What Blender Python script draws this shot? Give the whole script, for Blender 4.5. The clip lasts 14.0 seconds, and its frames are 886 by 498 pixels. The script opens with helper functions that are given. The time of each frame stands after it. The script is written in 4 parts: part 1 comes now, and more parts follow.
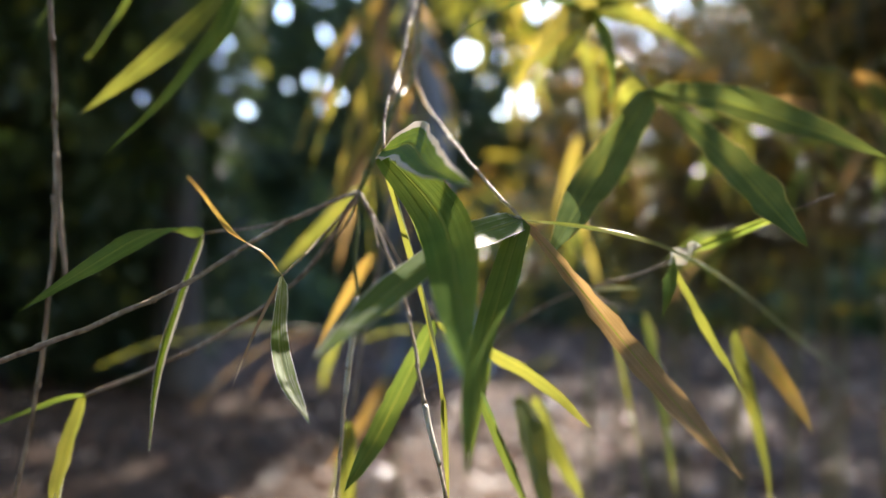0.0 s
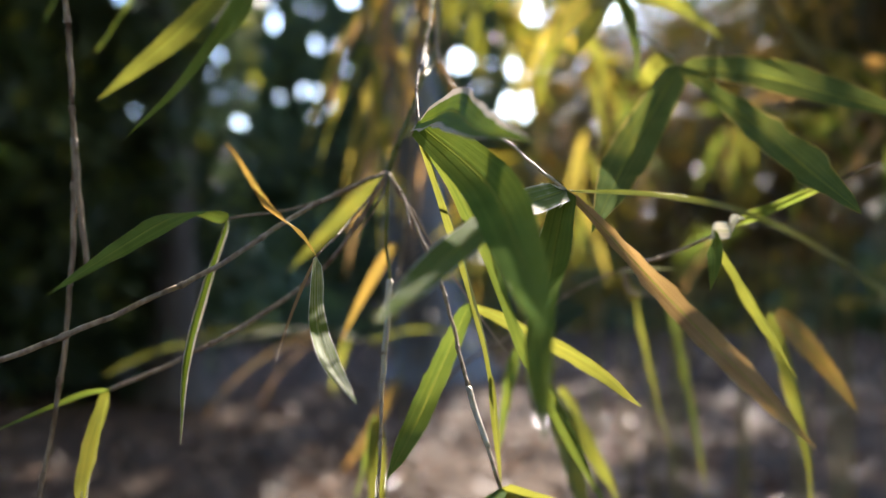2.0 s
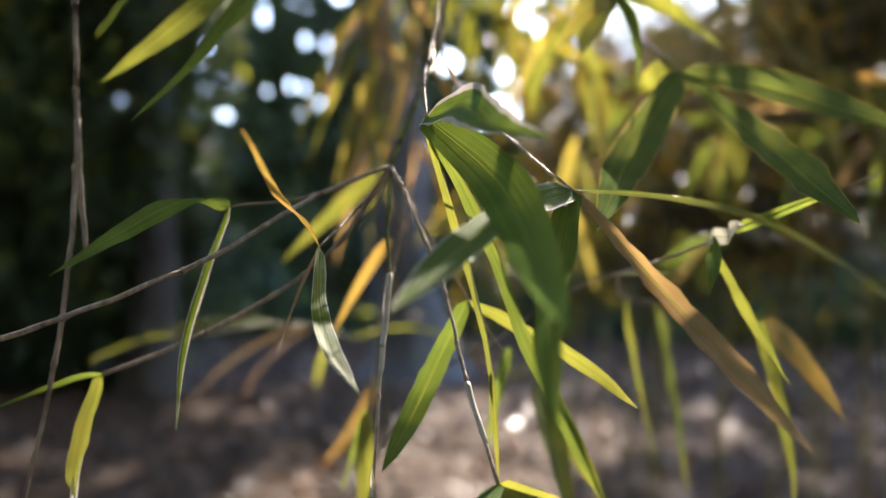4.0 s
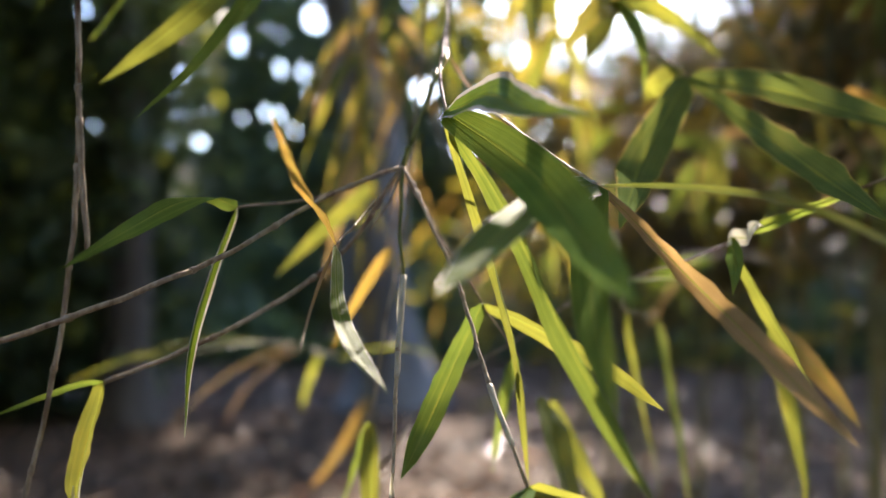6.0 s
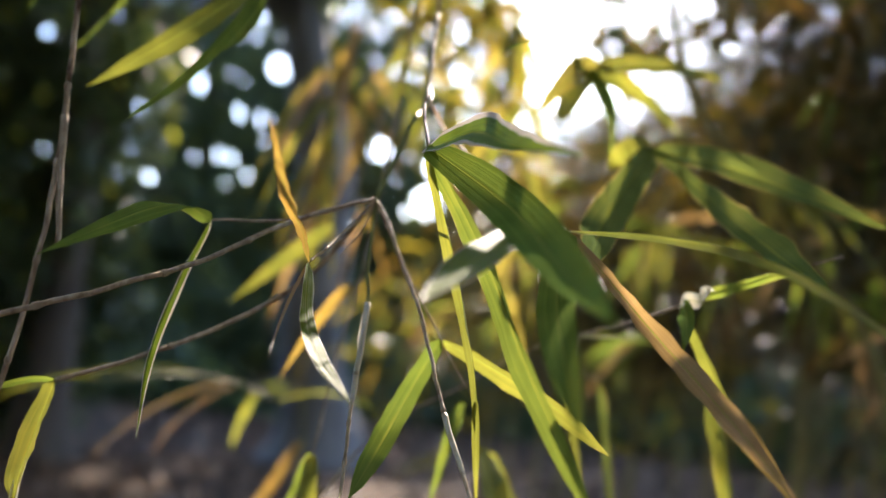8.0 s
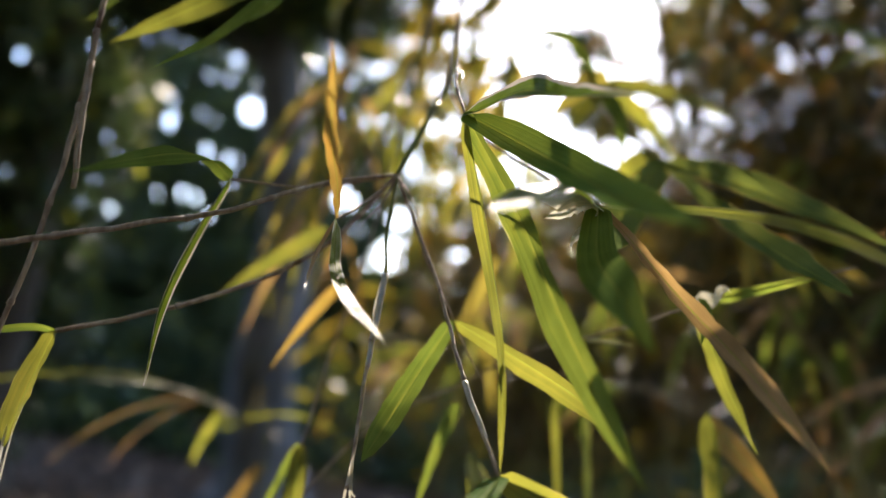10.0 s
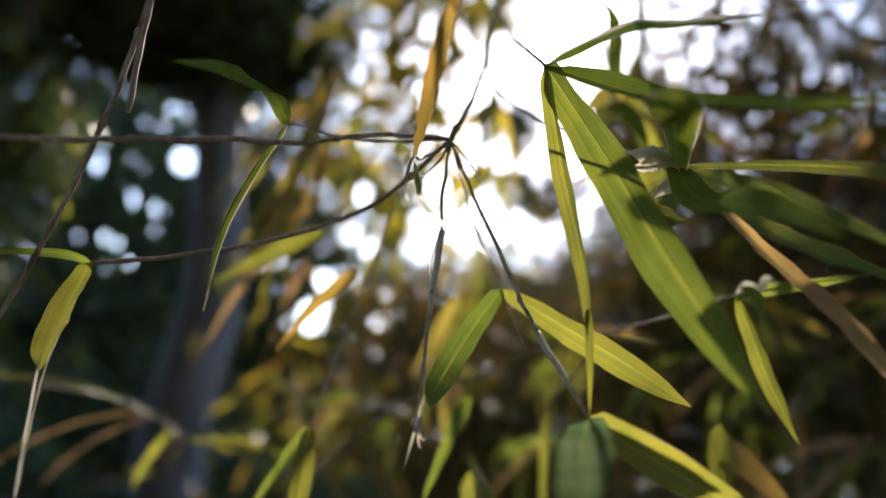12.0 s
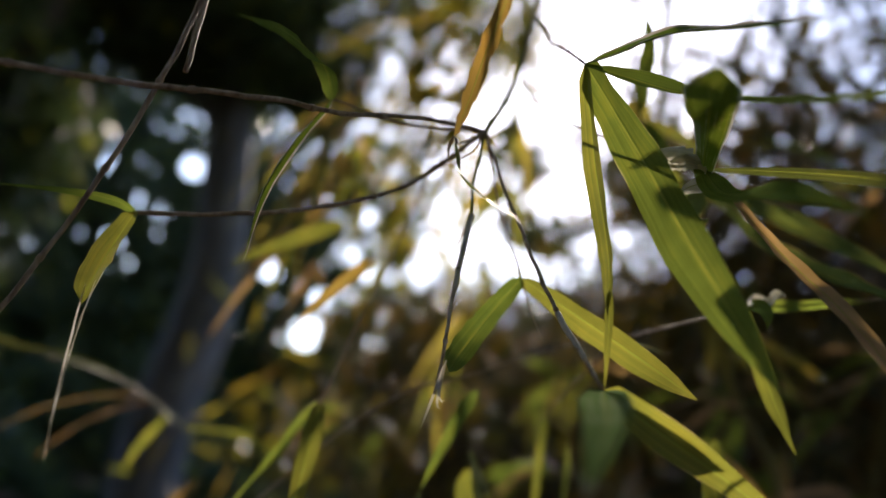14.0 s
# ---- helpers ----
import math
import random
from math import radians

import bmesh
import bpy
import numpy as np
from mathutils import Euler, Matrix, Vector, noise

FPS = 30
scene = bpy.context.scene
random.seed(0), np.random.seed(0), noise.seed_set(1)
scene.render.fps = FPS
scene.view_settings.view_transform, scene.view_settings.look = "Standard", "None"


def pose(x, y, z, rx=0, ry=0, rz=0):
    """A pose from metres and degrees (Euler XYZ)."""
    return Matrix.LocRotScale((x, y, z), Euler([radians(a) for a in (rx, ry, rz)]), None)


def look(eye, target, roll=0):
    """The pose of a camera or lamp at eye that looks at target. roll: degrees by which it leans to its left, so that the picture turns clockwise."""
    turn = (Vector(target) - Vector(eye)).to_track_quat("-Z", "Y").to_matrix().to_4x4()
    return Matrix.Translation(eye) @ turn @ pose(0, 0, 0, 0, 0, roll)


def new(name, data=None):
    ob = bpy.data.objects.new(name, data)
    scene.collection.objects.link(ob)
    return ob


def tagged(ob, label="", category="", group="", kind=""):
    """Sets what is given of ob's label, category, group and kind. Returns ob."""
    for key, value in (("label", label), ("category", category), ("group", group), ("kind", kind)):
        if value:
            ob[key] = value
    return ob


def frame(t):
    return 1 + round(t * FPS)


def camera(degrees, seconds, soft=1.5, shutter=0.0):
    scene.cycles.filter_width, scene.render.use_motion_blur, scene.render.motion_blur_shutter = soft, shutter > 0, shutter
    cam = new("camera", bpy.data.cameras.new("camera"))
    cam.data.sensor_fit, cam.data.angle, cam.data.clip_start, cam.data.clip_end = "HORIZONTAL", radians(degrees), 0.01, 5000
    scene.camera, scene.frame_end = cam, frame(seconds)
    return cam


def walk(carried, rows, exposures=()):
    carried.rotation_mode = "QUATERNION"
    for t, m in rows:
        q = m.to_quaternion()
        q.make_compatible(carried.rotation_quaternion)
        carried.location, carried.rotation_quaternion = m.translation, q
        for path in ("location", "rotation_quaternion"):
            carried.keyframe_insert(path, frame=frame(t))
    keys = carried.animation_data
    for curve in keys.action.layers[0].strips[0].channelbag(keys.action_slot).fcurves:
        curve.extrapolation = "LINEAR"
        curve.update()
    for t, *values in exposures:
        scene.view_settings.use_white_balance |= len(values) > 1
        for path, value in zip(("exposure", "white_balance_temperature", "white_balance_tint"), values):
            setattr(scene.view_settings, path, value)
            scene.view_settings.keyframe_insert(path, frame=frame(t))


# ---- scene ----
cam = camera(50.0, 14.0, soft=1.5)
cam.data.dof.use_dof = True
cam.data.dof.focus_distance = 0.290
cam.data.dof.aperture_fstop = 6.2
cam.data.dof.aperture_blades = 0
walk(cam, [
    (0.0, pose(-0.0001, 0.0043, 1.2023, 89.62, 0.18, 0.10)),
    (0.5, pose(-0.0022, 0.0075, 1.1999, 89.76, 0.01, -0.12)),
    (1.0, pose(-0.0042, 0.0078, 1.2002, 89.82, 0.61, 0.05)),
    (1.5, pose(-0.0087, 0.0079, 1.1979, 90.00, 0.90, -0.09)),
    (2.0, pose(-0.0143, 0.0165, 1.1923, 90.10, 1.58, -0.17)),
    (4.5, pose(-0.0212, 0.0151, 1.1905, 90.17, -1.01, -1.71)),
    (5.0, pose(-0.0212, 0.0145, 1.1893, 90.83, -0.88, -2.32)),
    (5.5, pose(-0.0280, 0.0210, 1.1835, 90.86, -0.51, -2.42)),
    (6.0, pose(-0.0348, 0.0257, 1.1814, 91.80, -0.29, -2.81)),
    (6.5, pose(-0.0367, 0.0226, 1.1779, 92.99, -1.46, -3.59)),
    (7.0, pose(-0.0396, 0.0242, 1.1769, 93.64, -1.78, -4.20)),
    (7.5, pose(-0.0441, 0.0239, 1.1726, 94.43, -3.61, -5.30)),
    (8.0, pose(-0.0437, 0.0181, 1.1701, 95.87, -5.98, -6.71)),
    (10.5, pose(-0.0703, 0.0369, 1.1264, 100.87, -10.58, -11.04)),
    (11.0, pose(-0.0825, 0.0478, 1.1124, 102.22, -11.33, -13.07)),
    (11.5, pose(-0.0917, 0.0562, 1.1039, 103.18, -11.84, -14.03)),
    (12.0, pose(-0.0935, 0.0533, 1.0975, 104.92, -12.55, -15.18)),
    (12.5, pose(-0.0984, 0.0545, 1.0920, 105.76, -13.66, -15.44)),
    (13.0, pose(-0.0983, 0.0485, 1.0895, 106.82, -14.58, -16.09)),
    (13.5, pose(-0.0903, 0.0376, 1.0876, 107.43, -15.94, -16.61)),
    (14.0, pose(-0.0995, 0.0469, 1.0762, 107.14, -17.57, -16.69)),
], exposures=[(0.0, 2.92, 6350, 16), (2.0, 2.77, 6400, 16), (5.0, 2.90, 6600, 17), (8.0, 2.88, 6700, 16), (10.5, 2.30, 6800, 15), (12.5, 1.99, 6600, 16), (13.4, 1.72, 6600, 16), (14.0, 1.48, 6700, 16)])

# ---- light ----
SUN_AZ, SUN_EL = radians(15.5), radians(29.2)
SUN_DIR = Vector((math.sin(SUN_AZ) * math.cos(SUN_EL), math.cos(SUN_AZ) * math.cos(SUN_EL), math.sin(SUN_EL)))
world = bpy.data.worlds.new("sky")
world.use_nodes = True
wt = world.node_tree
sky = wt.nodes.new("ShaderNodeTexSky")
sky.sky_type = "NISHITA"
sky.sun_disc = False
sky.sun_elevation, sky.sun_rotation = SUN_EL, SUN_AZ
sky.air_density, sky.dust_density, sky.ozone_density = 1.0, 0.4, 2.2
wt.links.new(sky.outputs["Color"], wt.nodes["Background"].inputs["Color"])
wt.nodes["Background"].inputs["Strength"].default_value = 0.15
scene.world = world
sun = new("sun", bpy.data.lights.new("sun", "SUN"))
sun.data.energy, sun.data.angle, sun.data.color = 3.35, radians(0.55), (1.0, 0.90, 0.74)
sun.matrix_world = look(SUN_DIR * 50, (0, 0, 0))

# ---- materials ----
def shader(name):
    mat = bpy.data.materials.new(name)
    mat.use_nodes = True
    nt = mat.node_tree
    return mat, nt, nt.nodes, nt.links, nt.nodes["Principled BSDF"], nt.nodes["Material Output"]


def ramp(nodes, stops):
    r = nodes.new("ShaderNodeValToRGB")
    el = r.color_ramp.elements
    while len(el) < len(stops):
        el.new(0.5)
    for e, (p, c) in zip(el, stops):
        e.position, e.color = p, (*c, 1)
    return r


def leaf_material(name, lit, shade, through_colour, dry, gloss=0.38, clear=0.5, rim_at=0.57, streaks=False, shine=0.16):
    """A bamboo leaf: parallel veins, blotches, dry edges and light that shines through."""
    mat, nt, nodes, links, bsdf, out = shader(name)
    uv = nodes.new("ShaderNodeUVMap")
    info = nodes.new("ShaderNodeObjectInfo")
    # veins run along the blade
    scale = nodes.new("ShaderNodeMapping")
    scale.inputs["Scale"].default_value = (15, 0.7, 1)
    links.new(uv.outputs["UV"], scale.inputs["Vector"])
    veins = nodes.new("ShaderNodeTexNoise")
    veins.inputs["Scale"].default_value, veins.inputs["Detail"].default_value = 1.0, 3
    links.new(scale.outputs["Vector"], veins.inputs["Vector"])
    # blotches in the size of a fingertip
    tex = nodes.new("ShaderNodeTexCoord")
    shift = nodes.new("ShaderNodeVectorMath")
    shift.operation = "ADD"
    links.new(tex.outputs["Object"], shift.inputs[0])
    links.new(info.outputs["Random"], shift.inputs[1])
    blot = nodes.new("ShaderNodeTexNoise")
    blot.inputs["Scale"].default_value, blot.inputs["Detail"].default_value = 55, 4
    links.new(shift.outputs["Vector"], blot.inputs["Vector"])
    add = nodes.new("ShaderNodeMath")
    add.operation = "MULTIPLY_ADD"
    links.new(veins.outputs["Fac"], add.inputs[0])
    add.inputs[1].default_value = 0.5
    half = nodes.new("ShaderNodeMath")
    half.operation = "MULTIPLY"
    half.inputs[1].default_value = 0.5
    links.new(blot.outputs["Fac"], half.inputs[0])
    links.new(half.outputs[0], add.inputs[2])
    col = ramp(nodes, [(0.52, shade), (0.60, lit)] if streaks else [(0.38, shade), (0.62, lit)])
    links.new(add.outputs[0], col.inputs["Fac"])
    thr = ramp(nodes, [(0.38, tuple(c * 0.72 for c in through_colour)), (0.50, tuple(c * 0.95 for c in through_colour)), (0.63, (min(1, through_colour[0] * 1.4), min(1, through_colour[1] * 1.18), through_colour[2]))])
    links.new(add.outputs[0], thr.inputs["Fac"])
    # dry rim and tip
    sep = nodes.new("ShaderNodeSeparateXYZ")
    links.new(uv.outputs["UV"], sep.inputs[0])
    rim = nodes.new("ShaderNodeMath")
    rim.operation = "SUBTRACT"
    links.new(sep.outputs["X"], rim.inputs[0])
    rim.inputs[1].default_value = 0.5
    rabs = nodes.new("ShaderNodeMath")
    rabs.operation = "ABSOLUTE"
    links.new(rim.outputs[0], rabs.inputs[0])
    edge = nodes.new("ShaderNodeMath")
    edge.operation = "MULTIPLY_ADD"
    links.new(blot.outputs["Fac"], edge.inputs[0])
    edge.inputs[1].default_value = 0.16
    links.new(rabs.outputs[0], edge.inputs[2])
    dryness = ramp(nodes, [(rim_at, (0, 0, 0)), (rim_at + 0.032, (1, 1, 1))])
    links.new(edge.outputs[0], dryness.inputs["Fac"])
    mix = nodes.new("ShaderNodeMix")
    mix.data_type = "RGBA"
    links.new(dryness.outputs["Color"], mix.inputs["Factor"])
    links.new(col.outputs["Color"], mix.inputs[6])
    mix.inputs[7].default_value = (*dry, 1)
    hue = nodes.new("ShaderNodeHueSaturation")
    vary = nodes.new("ShaderNodeMapRange")
    vary.inputs["To Min"].default_value, vary.inputs["To Max"].default_value = 0.493, 0.507
    links.new(info.outputs["Random"], vary.inputs["Value"])
    links.new(vary.outputs["Result"], hue.inputs["Hue"])
    links.new(mix.outputs[2], hue.inputs["Color"])
    hue2 = nodes.new("ShaderNodeHueSaturation")
    links.new(vary.outputs["Result"], hue2.inputs["Hue"])
    rimmed = nodes.new("ShaderNodeMix")
    rimmed.data_type = "RGBA"
    links.new(dryness.outputs["Color"], rimmed.inputs["Factor"])
    links.new(thr.outputs["Color"], rimmed.inputs[6])
    rimmed.inputs[7].default_value = (*(min(1, c * 1.3) for c in dry), 1)
    links.new(rimmed.outputs[2], hue2.inputs["Color"])
    links.new(hue.outputs["Color"], bsdf.inputs["Base Color"])
    bsdf.inputs["Roughness"].default_value = gloss
    bsdf.inputs["Specular IOR Level"].default_value = shine
    bump = nodes.new("ShaderNodeBump")
    bump.inputs["Strength"].default_value, bump.inputs["Distance"].default_value = 0.5, 0.0006
    links.new(veins.outputs["Fac"], bump.inputs["Height"])
    links.new(bump.outputs["Normal"], bsdf.inputs["Normal"])
    tr = nodes.new("ShaderNodeBsdfTranslucent")
    links.new(hue2.outputs["Color"], tr.inputs["Color"])
    links.new(bump.outputs["Normal"], tr.inputs["Normal"])
    both = nodes.new("ShaderNodeMixShader")
    both.inputs["Fac"].default_value = clear
    links.new(bsdf.outputs[0], both.inputs[1])
    links.new(tr.outputs[0], both.inputs[2])
    links.new(both.outputs[0], out.inputs["Surface"])
    return mat


def foliage_material(name, colours, glow, clear=0.45, gloss=0.45, patches=(1.3, 0.6, 1.4)):
    """Leaves of a whole crown: each leaf takes its own shade."""
    mat, nt, nodes, links, bsdf, out = shader(name)
    geo = nodes.new("ShaderNodeNewGeometry")
    col = ramp(nodes, colours)
    links.new(geo.outputs["Random Per Island"], col.inputs["Fac"])
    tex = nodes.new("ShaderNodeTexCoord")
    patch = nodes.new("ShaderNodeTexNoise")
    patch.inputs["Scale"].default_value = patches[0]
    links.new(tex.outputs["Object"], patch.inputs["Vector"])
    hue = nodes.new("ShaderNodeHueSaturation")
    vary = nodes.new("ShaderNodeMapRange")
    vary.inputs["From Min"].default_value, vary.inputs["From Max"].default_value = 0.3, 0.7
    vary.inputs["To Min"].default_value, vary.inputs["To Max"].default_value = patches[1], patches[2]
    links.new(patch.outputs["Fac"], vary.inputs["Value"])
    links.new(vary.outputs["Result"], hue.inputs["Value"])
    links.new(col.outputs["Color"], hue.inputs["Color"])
    links.new(hue.outputs["Color"], bsdf.inputs["Base Color"])
    bsdf.inputs["Roughness"].default_value = gloss
    tr = nodes.new("ShaderNodeBsdfTranslucent")
    warm = nodes.new("ShaderNodeMix")
    warm.data_type, warm.blend_type = "RGBA", "MULTIPLY"
    warm.inputs["Factor"].default_value = 1.0
    links.new(hue.outputs["Color"], warm.inputs[6])
    warm.inputs[7].default_value = (*glow, 1)
    links.new(warm.outputs[2], tr.inputs["Color"])
    both = nodes.new("ShaderNodeMixShader")
    both.inputs["Fac"].default_value = clear
    links.new(bsdf.outputs[0], both.inputs[1])
    links.new(tr.outputs[0], both.inputs[2])
    links.new(both.outputs[0], out.inputs["Surface"])
    return mat


def bark_material(name, dark, light, scale, stretch, rough=0.7, bump_m=0.004, shine=0.5):
    mat, nt, nodes, links, bsdf, out = shader(name)
    tex = nodes.new("ShaderNodeTexCoord")
    mp = nodes.new("ShaderNodeMapping")
    mp.inputs["Scale"].default_value = stretch
    links.new(tex.outputs["Object"], mp.inputs["Vector"])
    n1 = nodes.new("ShaderNodeTexNoise")
    n1.inputs["Scale"].default_value, n1.inputs["Detail"].default_value = scale, 6
    links.new(mp.outputs["Vector"], n1.inputs["Vector"])
    n2 = nodes.new("ShaderNodeTexNoise")
    n2.inputs["Scale"].default_value = scale * 0.13
    links.new(tex.outputs["Object"], n2.inputs["Vector"])
    mul = nodes.new("ShaderNodeMath")
    mul.operation = "MULTIPLY_ADD"
    links.new(n1.outputs["Fac"], mul.inputs[0])
    mul.inputs[1].default_value = 0.6
    h = nodes.new("ShaderNodeMath")
    h.operation = "MULTIPLY"
    h.inputs[1].default_value = 0.4
    links.new(n2.outputs["Fac"], h.inputs[0])
    links.new(h.outputs[0], mul.inputs[2])
    col = ramp(nodes, [(0.35, dark), (0.65, light)])
    links.new(mul.outputs[0], col.inputs["Fac"])
    links.new(col.outputs["Color"], bsdf.inputs["Base Color"])
    bsdf.inputs["Roughness"].default_value = rough
    bsdf.inputs["Specular IOR Level"].default_value = shine
    bump = nodes.new("ShaderNodeBump")
    bump.inputs["Strength"].default_value, bump.inputs["Distance"].default_value = 0.6, bump_m
    links.new(n1.outputs["Fac"], bump.inputs["Height"])
    links.new(bump.outputs["Normal"], bsdf.inputs["Normal"])
    return mat


GREEN = leaf_material("bamboo_leaf_green", (0.185, 0.285, 0.075), (0.115, 0.195, 0.048), (0.175, 0.235, 0.034), (0.40, 0.40, 0.15), 0.5, 0.45, shine=0.0)
# No gloss: grey-green mottling paints the sheen of the blade.
SHEEN_MOTTLED = leaf_material("bamboo_leaf_sheen_mottled", (0.24, 0.29, 0.17), (0.10, 0.17, 0.06), (0.15, 0.20, 0.03), (0.40, 0.40, 0.20), 0.6, 0.4, streaks=True, shine=0.0)
DULL_GREEN = leaf_material("bamboo_leaf_dull_green", (0.165, 0.235, 0.085), (0.10, 0.16, 0.05), (0.16, 0.205, 0.04), (0.42, 0.34, 0.11), 0.55, 0.42, 0.535, shine=0.0)
# Greyed green that carries the blade's silvery glint in its colour.
SHEEN_GREEN = leaf_material("bamboo_leaf_sheen_green", (0.33, 0.36, 0.25), (0.15, 0.21, 0.08), (0.12, 0.15, 0.03), (0.50, 0.48, 0.40), 0.5, 0.3, shine=0.1)
YELLOWGREEN = leaf_material("bamboo_leaf_yellow_green", (0.17, 0.20, 0.06), (0.10, 0.135, 0.04), (0.255, 0.265, 0.038), (0.52, 0.42, 0.16), 0.4, 0.45)
YELLOW = leaf_material("bamboo_leaf_yellow", (0.34, 0.29, 0.07), (0.24, 0.20, 0.05), (0.40, 0.335, 0.06), (0.45, 0.32, 0.14))
ORANGE = leaf_material("bamboo_leaf_orange", (0.45, 0.33, 0.13), (0.34, 0.23, 0.08), (0.40, 0.255, 0.055), (0.45, 0.28, 0.12))
TAN = leaf_material("bamboo_leaf_dry_tan", (0.46, 0.34, 0.22), (0.31, 0.21, 0.125), (0.47, 0.295, 0.11), (0.56, 0.46, 0.30), 0.42, 0.45)
PALE = leaf_material("bamboo_leaf_pale", (0.66, 0.63, 0.38), (0.42, 0.44, 0.20), (0.42, 0.44, 0.18), (0.66, 0.62, 0.54), 0.66, 0.4)
BLEACHED = leaf_material("bamboo_leaf_bleached", (0.78, 0.76, 0.69), (0.50, 0.49, 0.42), (0.62, 0.60, 0.48), (0.75, 0.72, 0.64), 0.5, 0.4)
# Green leaf whose silvery sheen is painted as pale streaks.
SHEEN_STREAKED = leaf_material("bamboo_leaf_painted_sheen", (0.44, 0.47, 0.34), (0.105, 0.175, 0.035), (0.21, 0.27, 0.025), (0.62, 0.60, 0.52), 0.5, 0.42, 0.53, streaks=True, shine=0.03)
EDGED = leaf_material("bamboo_leaf_dry_edged", (0.13, 0.245, 0.04), (0.075, 0.155, 0.022), (0.20, 0.28, 0.022), (0.60, 0.53, 0.46), 0.5, 0.42, 0.43, shine=0.05)
MIDRIB = leaf_material("pale_midrib", (0.20, 0.26, 0.09), (0.17, 0.22, 0.07), (0.30, 0.35, 0.05), (0.40, 0.36, 0.18), 0.5, 0.5, shine=0.0)
TWIG = bark_material("dry_bamboo_twig", (0.15, 0.10, 0.07), (0.46, 0.37, 0.28), 420, (1, 1, 0.35), 0.65, 0.0008, 0.12)
TWIG_GREEN = bark_material("green_bamboo_twig", (0.08, 0.10, 0.03), (0.22, 0.22, 0.08), 260, (1, 1, 0.3), 0.55, 0.0004, 0.15)
CULM = bark_material("bamboo_culm", (0.10, 0.09, 0.03), (0.28, 0.24, 0.09), 30, (1, 1, 0.2), 0.5, 0.001, 0.25)
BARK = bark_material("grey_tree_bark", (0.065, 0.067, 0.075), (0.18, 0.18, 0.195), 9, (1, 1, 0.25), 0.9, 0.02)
# Browner copy of the grey bark, darkened for the shade on the left trees.
SHADE_BROWN_BARK = bark_material("shade_darkened_brown_bark", (0.03, 0.024, 0.02), (0.095, 0.075, 0.062), 9, (1, 1, 0.25), 0.9, 0.02)
SHEATH = bark_material("pale_twig_sheath", (0.30, 0.26, 0.21), (0.62, 0.57, 0.49), 300, (1, 1, 0.2), 0.6, 0.0004, 0.15)
# The last stop paints a few sunlit leaves among the dark ones.
CROWN = foliage_material("dark_leaves_sunlit_flecks", [(0.0, (0.035, 0.06, 0.028)), (0.6, (0.065, 0.10, 0.042)), (0.93, (0.10, 0.13, 0.045)), (0.965, (0.30, 0.31, 0.05))], (1.0, 1.0, 0.7), 0.4)
# Olive and brown leaves, darkened: the thicket's shade is put into the colour.
SHADE_TONED_FOLIAGE = foliage_material("shade_toned_bamboo_foliage", [(0.0, (0.020, 0.024, 0.010)), (0.5, (0.040, 0.040, 0.013)), (0.8, (0.085, 0.066, 0.017)), (1.0, (0.145, 0.085, 0.026))], (1.2, 1.12, 0.5), 0.33)
YELLOW_FOLIAGE = foliage_material("yellow_bamboo_foliage", [(0.0, (0.09, 0.115, 0.025)), (0.5, (0.18, 0.17, 0.035)), (0.85, (0.26, 0.21, 0.045)), (1.0, (0.27, 0.16, 0.05))], (1.2, 1.15, 0.55), 0.5)
OLIVE_FOLIAGE = foliage_material("olive_bamboo_foliage", [(0.0, (0.055, 0.056, 0.016)), (0.5, (0.11, 0.095, 0.022)), (0.8, (0.20, 0.145, 0.032)), (1.0, (0.25, 0.145, 0.038))], (1.2, 1.12, 0.5), 0.42)
# Lightened leaf colours, so that the unseen canopy throws back warm light.
BOUNCE_LEAVES = foliage_material("lightened_bounce_leaves", [(0.0, (0.18, 0.20, 0.075)), (0.6, (0.33, 0.33, 0.12)), (1.0, (0.46, 0.39, 0.18))], (1.0, 1.0, 0.6), 0.3)
# Paler than the near crowns: distant haze is painted into the leaf colour.
FAR_FOLIAGE = foliage_material("haze_pale_distant_leaves", [(0.0, (0.05, 0.075, 0.035)), (0.5, (0.10, 0.13, 0.05)), (1.0, (0.22, 0.22, 0.07))], (1.1, 1.1, 0.6), 0.5)
# Palest leaves and strong patches put bright flecks of light into the litter.
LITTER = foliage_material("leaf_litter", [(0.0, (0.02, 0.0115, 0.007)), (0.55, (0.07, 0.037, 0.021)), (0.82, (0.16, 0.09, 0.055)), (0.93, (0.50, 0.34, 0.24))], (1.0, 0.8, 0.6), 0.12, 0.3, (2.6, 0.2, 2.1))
LITTER.node_tree.nodes["Principled BSDF"].inputs["Specular IOR Level"].default_value = 0.3


litter_nodes = LITTER.node_tree.nodes
shine = ramp(litter_nodes, [(0.80, (0.6, 0.6, 0.6)), (0.86, (0.24, 0.24, 0.24))])
LITTER.node_tree.links.new(next(n for n in litter_nodes if n.type == "NEW_GEOMETRY").outputs["Random Per Island"], shine.inputs["Fac"])
LITTER.node_tree.links.new(shine.outputs["Color"], litter_nodes["Principled BSDF"].inputs["Roughness"])


